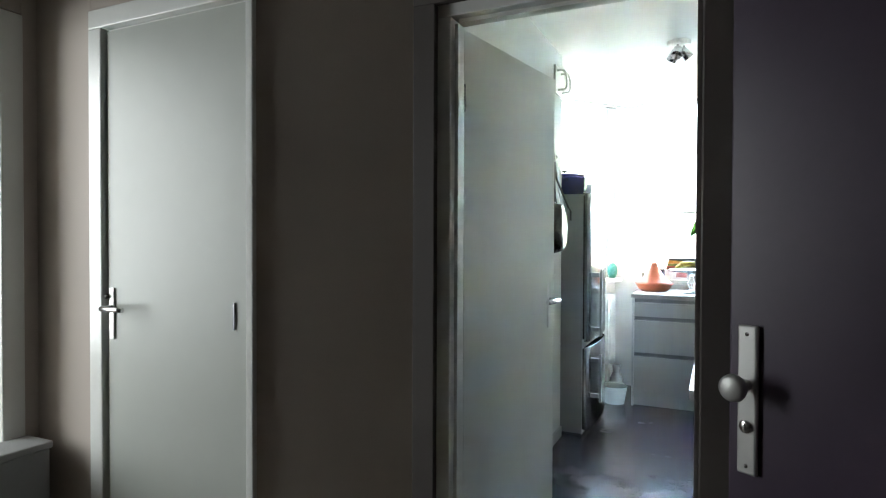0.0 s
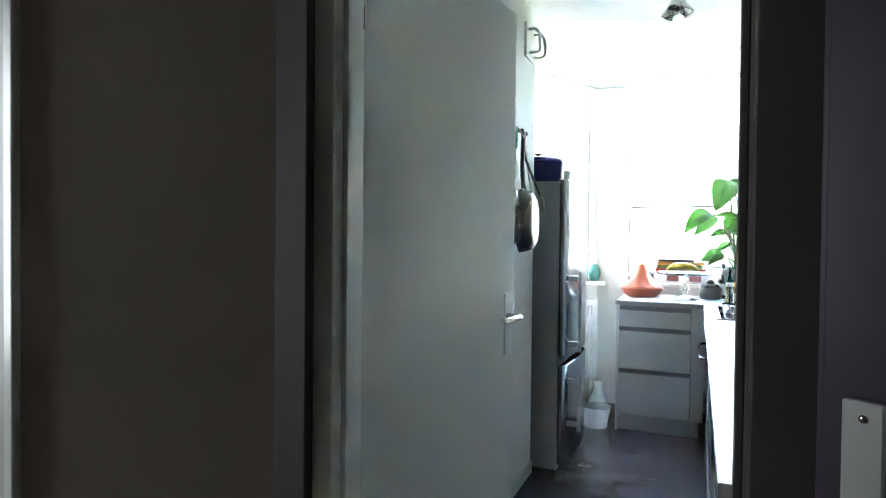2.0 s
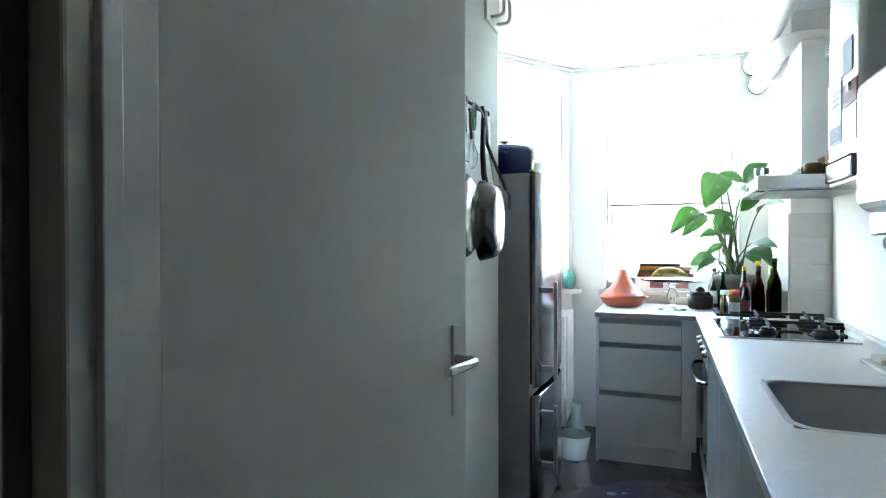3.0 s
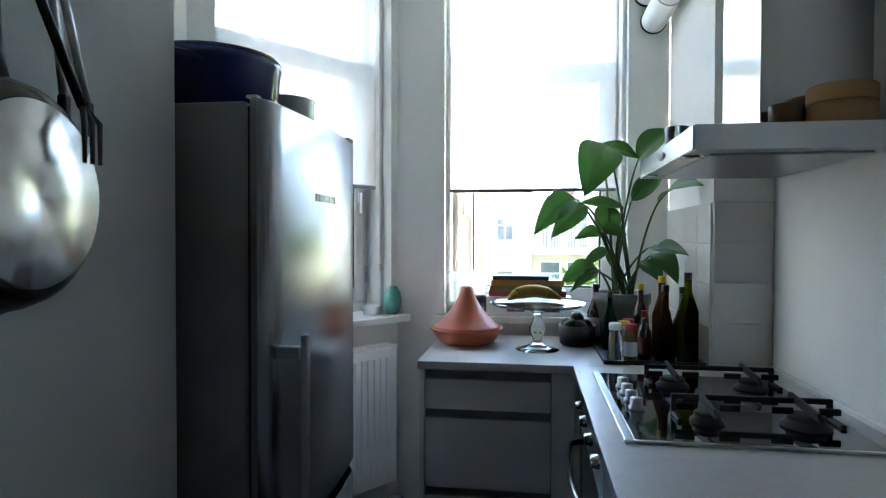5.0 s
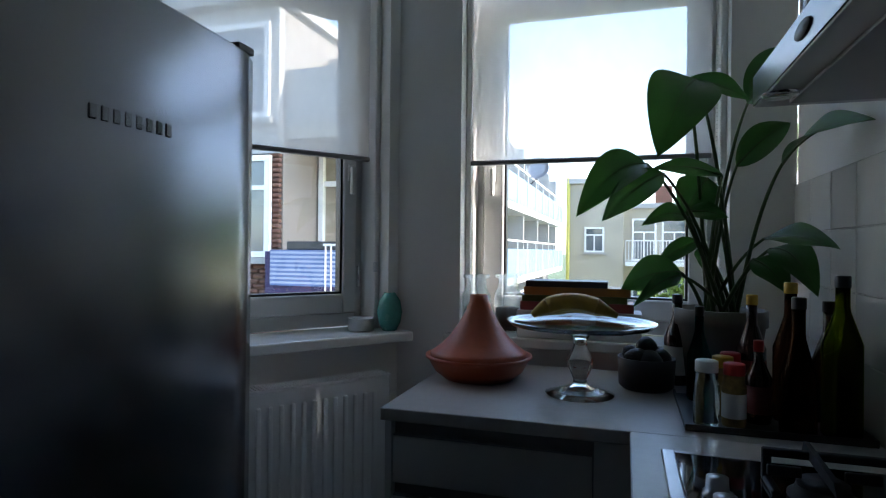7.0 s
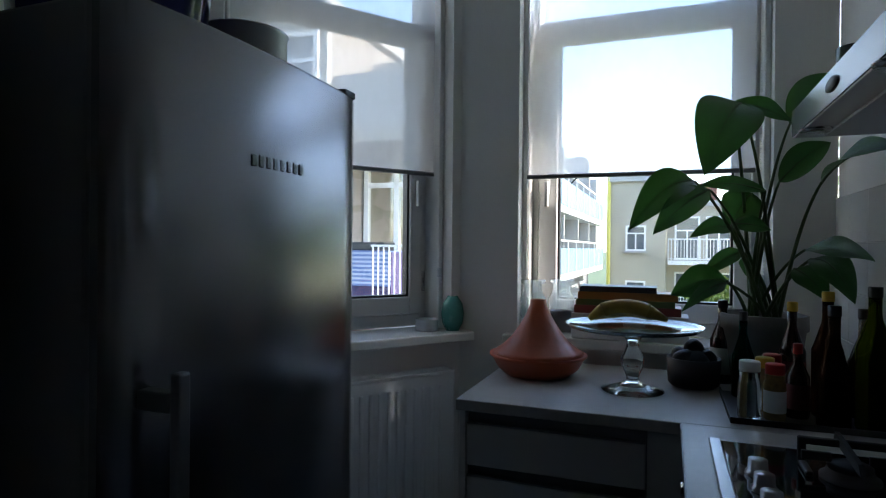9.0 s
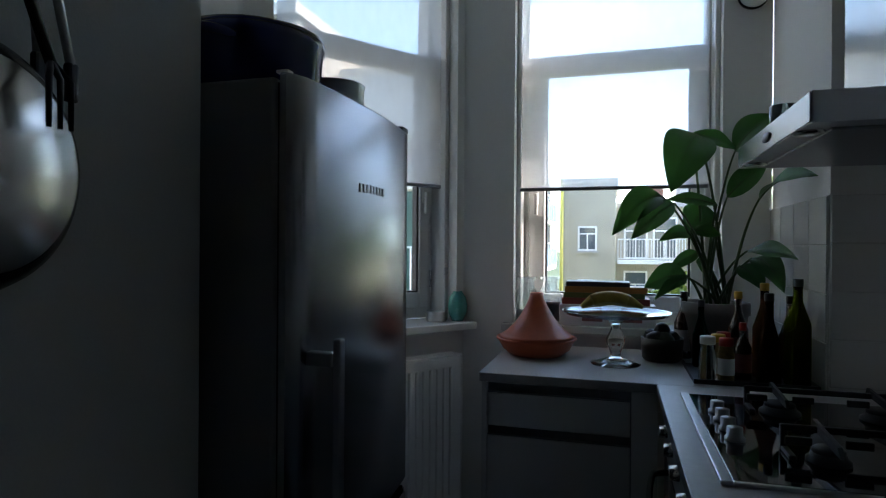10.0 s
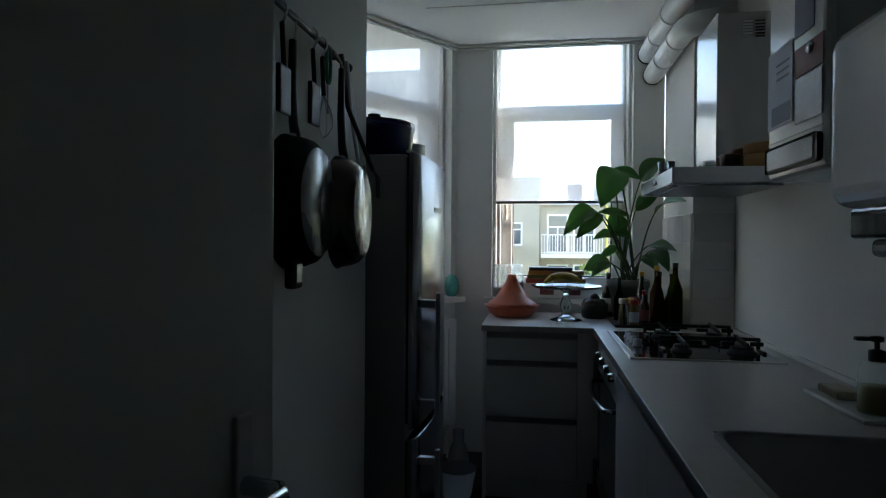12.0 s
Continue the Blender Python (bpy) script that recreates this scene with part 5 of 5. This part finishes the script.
part("wall", box((-9, 15.5, GZ), (-3.2, 31.2, 4.4)), mat("weathered_grey_render", (0.20, 0.205, 0.21), 0.85, var=0.25, scale=0.6), h3)
part("roof", box((-9.1, 15.4, 4.4), (-3.0, 31.25, 4.65)), ROOFM, h3)
part("roof_hut", box((-7, 24, 4.66), (-4.2, 28, 6.2)), GREYST, h3)
for z in (2.55, 0.55, -2.0, -4.6):
    part("balcony_slab", box((-3.2, 15.5, z - 0.2), (-2.35, 29.5, z)), PVC, h3)
    part("balcony_parapet", box((-2.40, 15.5, z), (-2.33, 29.5, z + 0.75)), BLUEP, h3, "pale blue balcony panels")
    for y in (16.5, 19.5, 22.5, 25.5, 28.0):
        far_window(h3, -3.2, y, z + 0.1, 1.6, 1.7, "y")
        part("divider", box((-3.19, y - 0.6, z + 0.001), (-2.42, y - 0.5, z + 1.75)), GREYST, h3)
for z in (2.55, 0.55, -2.0, -4.6):
    for k in range(9):
        part("rail_post", box((-2.325, 15.6 + 1.7 * k, z - 0.1), (-2.30, 15.65 + 1.7 * k, z + 0.95)), PVC, h3)
    part("hand_rail", box((-2.345, 15.5, z + 0.95), (-2.295, 29.5, z + 1.0)), PVC, h3)
ds = thing("satellite_dish", (-2.25, 19.5, 3.3), "grey satellite dish on a balcony rail", "satellite dish")
part("dish", lathe([(0, 0), (0.2, 0.03), (0.36, 0.1), (0.37, 0.1), (0.2, 0.045), (0, 0.015)], (0, 0, 0), 28, Matrix.Translation((-2.1, 19.5, 3.75)) @ Matrix.Rotation(radians(70), 4, "X")), FRSIDE, ds)
part("arm", tube([(-2.31, 19.5, 3.3), (-2.1, 19.5, 3.5), (-2.1, 19.5, 3.74)], 0.025, 8), IRON, ds)
h4 = thing("neighbour_house", (-6, 10, GZ), "red brick house next door with a white window", "house")
part("wall", box((-12, 9.55, GZ), (-4.7, 13, 5.1)), MORTAR, h4)
part("wall_upper", box((-12, 9.40, 2.75), (-4.7, 9.548, 5.1)), GREYST, h4)
far_window(h4, -6.45, 9.42, 1.12, 1.62, 1.6)
far_window(h4, -6.45, 9.38, 3.3, 1.62, 1.5)
part("roof_edge", box((-12.1, 9.2, 5.1), (-4.6, 13, 5.3)), GREYST, h4)
vr = thing("veranda", (-4, 10.8, 0), "white glazed veranda on the neighbour's balcony", "veranda")
part("floor_slab", box((-4.69, 8.2, 0.2), (-2.0, 13, 0.40)), GREYST, vr)
part("base_wall", box((-4.69, 9.0, GZ), (-2.0, 13, 0.199)), BRICK, vr)
part("back_wall", box((-4.69, 12.2, 0.41), (-2.0, 12.3, 3.2)), STUCCO, vr)
part("roof_slab", box((-4.69, 9.6, 3.0), (-2.0, 13, 3.2)), STUCCO, vr)
part("upper_parapet", box((-4.69, 9.6, 3.201), (-2.0, 9.68, 4.1)), GREYST, vr)
part("upper_wall", box((-4.69, 11.0, 3.201), (-2.0, 13, 4.7)), GREYST, vr)
for k in range(5):
    x = -4.66 + 0.6 * k
    part("mullion", box((x, 10.6, 0.41), (x + 0.09, 10.7, 2.99)), PVC, vr)
for z in (1.0, 2.35):
    part("rail", box((-4.66, 10.62, z), (-2.1, 10.68, z + 0.09)), PVC, vr)
part("glazing", box((-4.6, 10.64, 1.09), (-2.2, 10.65, 2.98)), GLASS, vr)
part("door", box((-3.4, 10.58, 0.41), (-2.75, 10.615, 2.3)), mat("dark_green_door", (0.03, 0.09, 0.07), 0.4), vr, "dark green veranda door")
tbl = thing("balcony_table", (-4.1, 9.3, 0.4), "balcony table under a blue and white striped cloth", "table")
part("cloth", join(box((-4.5, 8.9, 0.72), (-3.3, 8.93, 1.22), 0.004), box((-4.5, 8.9, 1.221), (-3.3, 9.7, 1.24), 0.004)), CLOTH, tbl, "striped cloth")
part("under_cloth", box((-4.62, 8.95, 0.5), (-3.3, 9.7, 1.219), 0.01), PURPCL, tbl, "purple cloth")
for x in (-4.5, -3.4):
    part("leg", box((x, 9.2, 0.401), (x + 0.06, 9.26, 0.5)), BARK, tbl)
tr_ = thing("planter", (-3.9, 9.3, 1.24), "dark grey planter box on the balcony table", "planter")
part("box", box((-4.35, 9.1, 1.241), (-3.5, 9.5, 1.37), 0.02), BLACKPL, tr_)
rn = thing("balcony_railing", (-3.3, 8.2, 0.4), "thin white railing of the neighbour's balcony", "railing")
for k in range(16):
    part("bar", box((-3.25 + 0.08 * k, 8.25, 0.401), (-3.235 + 0.08 * k, 8.265, 1.3)), PVC, rn)
part("top_rail", box((-3.27, 8.24, 1.301), (-2.0, 8.275, 1.33)), PVC, rn)


def tree(x, y, h, r, seed):
    rnd = random.Random(seed)
    t = thing("tree", (x, y, GZ), "courtyard tree with light green leaves", "tree", "courtyard trees")
    tr = [tube([(x, y, GZ), (x + 0.1, y, GZ + h * 0.4), (x, y + 0.1, GZ + h * 0.8)], 0.18, 8, 0.05)]
    for k in range(7):
        a = k * 2.4
        z = GZ + h * (0.4 + 0.05 * k)
        tr.append(tube([(x, y, z), (x + r * 0.7 * math.cos(a), y + r * 0.7 * math.sin(a), z + r * 0.5)], 0.06, 6, 0.015))
    part("trunk", join(*tr), BARK, t)
    v, f = [], []
    for k in range(int(1000 + 900 * r)):
        p = Vector((rnd.gauss(0, 1), rnd.gauss(0, 1), rnd.gauss(0, 1))).normalized() * (rnd.random() ** 0.4)
        lump = 1 + 0.3 * noise.noise(p * 2.5 + Vector((seed, 0, 0)))
        c = Vector((x + p.x * r * lump, y + p.y * r * lump, GZ + h * 0.75 + p.z * r * 0.85 * lump))
        a, b = Vector((rnd.gauss(0, 1), rnd.gauss(0, 1), rnd.gauss(0, 1))).normalized() * 0.16, Vector((rnd.gauss(0, 1), rnd.gauss(0, 1), rnd.gauss(0, 1))).normalized() * 0.12
        i = len(v)
        v += [c - a, c + b, c + a, c - b]
        f.append((i, i + 1, i + 2, i + 3))
    me = bpy.data.meshes.new("crown")
    me.from_pydata(v, [], f)
    me.materials.append(CROWN)
    ob = new("crown", me)
    ob.parent = t
    bpy.context.view_layer.update()
    ob.matrix_parent_inverse = t.matrix_world.inverted()


tree(2.6, 24, 6.4, 1.7, 3)
tree(6.5, 20, 7.0, 2.2, 5)
tree(7.6, 16, 12.5, 3.3, 11)
tree(12.5, 17, 13.5, 3.8, 13)
tree(9.0, 24, 14.0, 3.8, 17)
tree(-0.5, 27, 5.6, 1.4, 8)

# ---- pieces of walls, last ----
tw = thing("tiled_splashback", (0.96, 3.0, 0.9), "white glazed wall tiles on the chimney breast", "tiles")
tw["kind"] = "structure"
part("bed", join(box((0.958, 2.693, 0.9005), (0.9618, 3.349, 1.475)), box((0.962, 2.6875, 0.9185), (1.1565, 2.6918, 1.475))), GROUT, tw)


def pieces(name, size, places, material, parent, rot=None):
    me = None
    for p in places:
        if me is None:
            b = box((0, 0, 0), size, min(size) * 0.3, 1)
            me = bpy.data.meshes.new(name)
            b.to_mesh(me)
            b.free()
            me.materials.append(material)
        ob = new(name, me)
        ob.parent = parent
        ob.matrix_parent_inverse = Matrix.Translation(parent.location).inverted()
        ob.location = p


pieces("tile", (0.005, 0.1615, 0.1412), [(0.9525, 2.6945 + 0.1635 * i, 0.902 + 0.143 * j) for i in range(4) for j in range(4)], TILE, tw)
pieces("tile", (0.192, 0.005, 0.1377), [(0.9625, 2.682, 0.9185 + 0.1395 * j) for j in range(4)], TILE, tw)
pieces("brick", (0.215, 0.1, 0.065), [(-6.9 + 0.23 * i + 0.115 * (j % 2), 9.445, -0.1 + 0.08 * j) for j in range(14) for i in range(9)] +
       [(-4.92 + 0.0 * i, 9.445, 1.02 + 0.08 * j) for j in range(22) for i in range(1)], BRICK, h4)
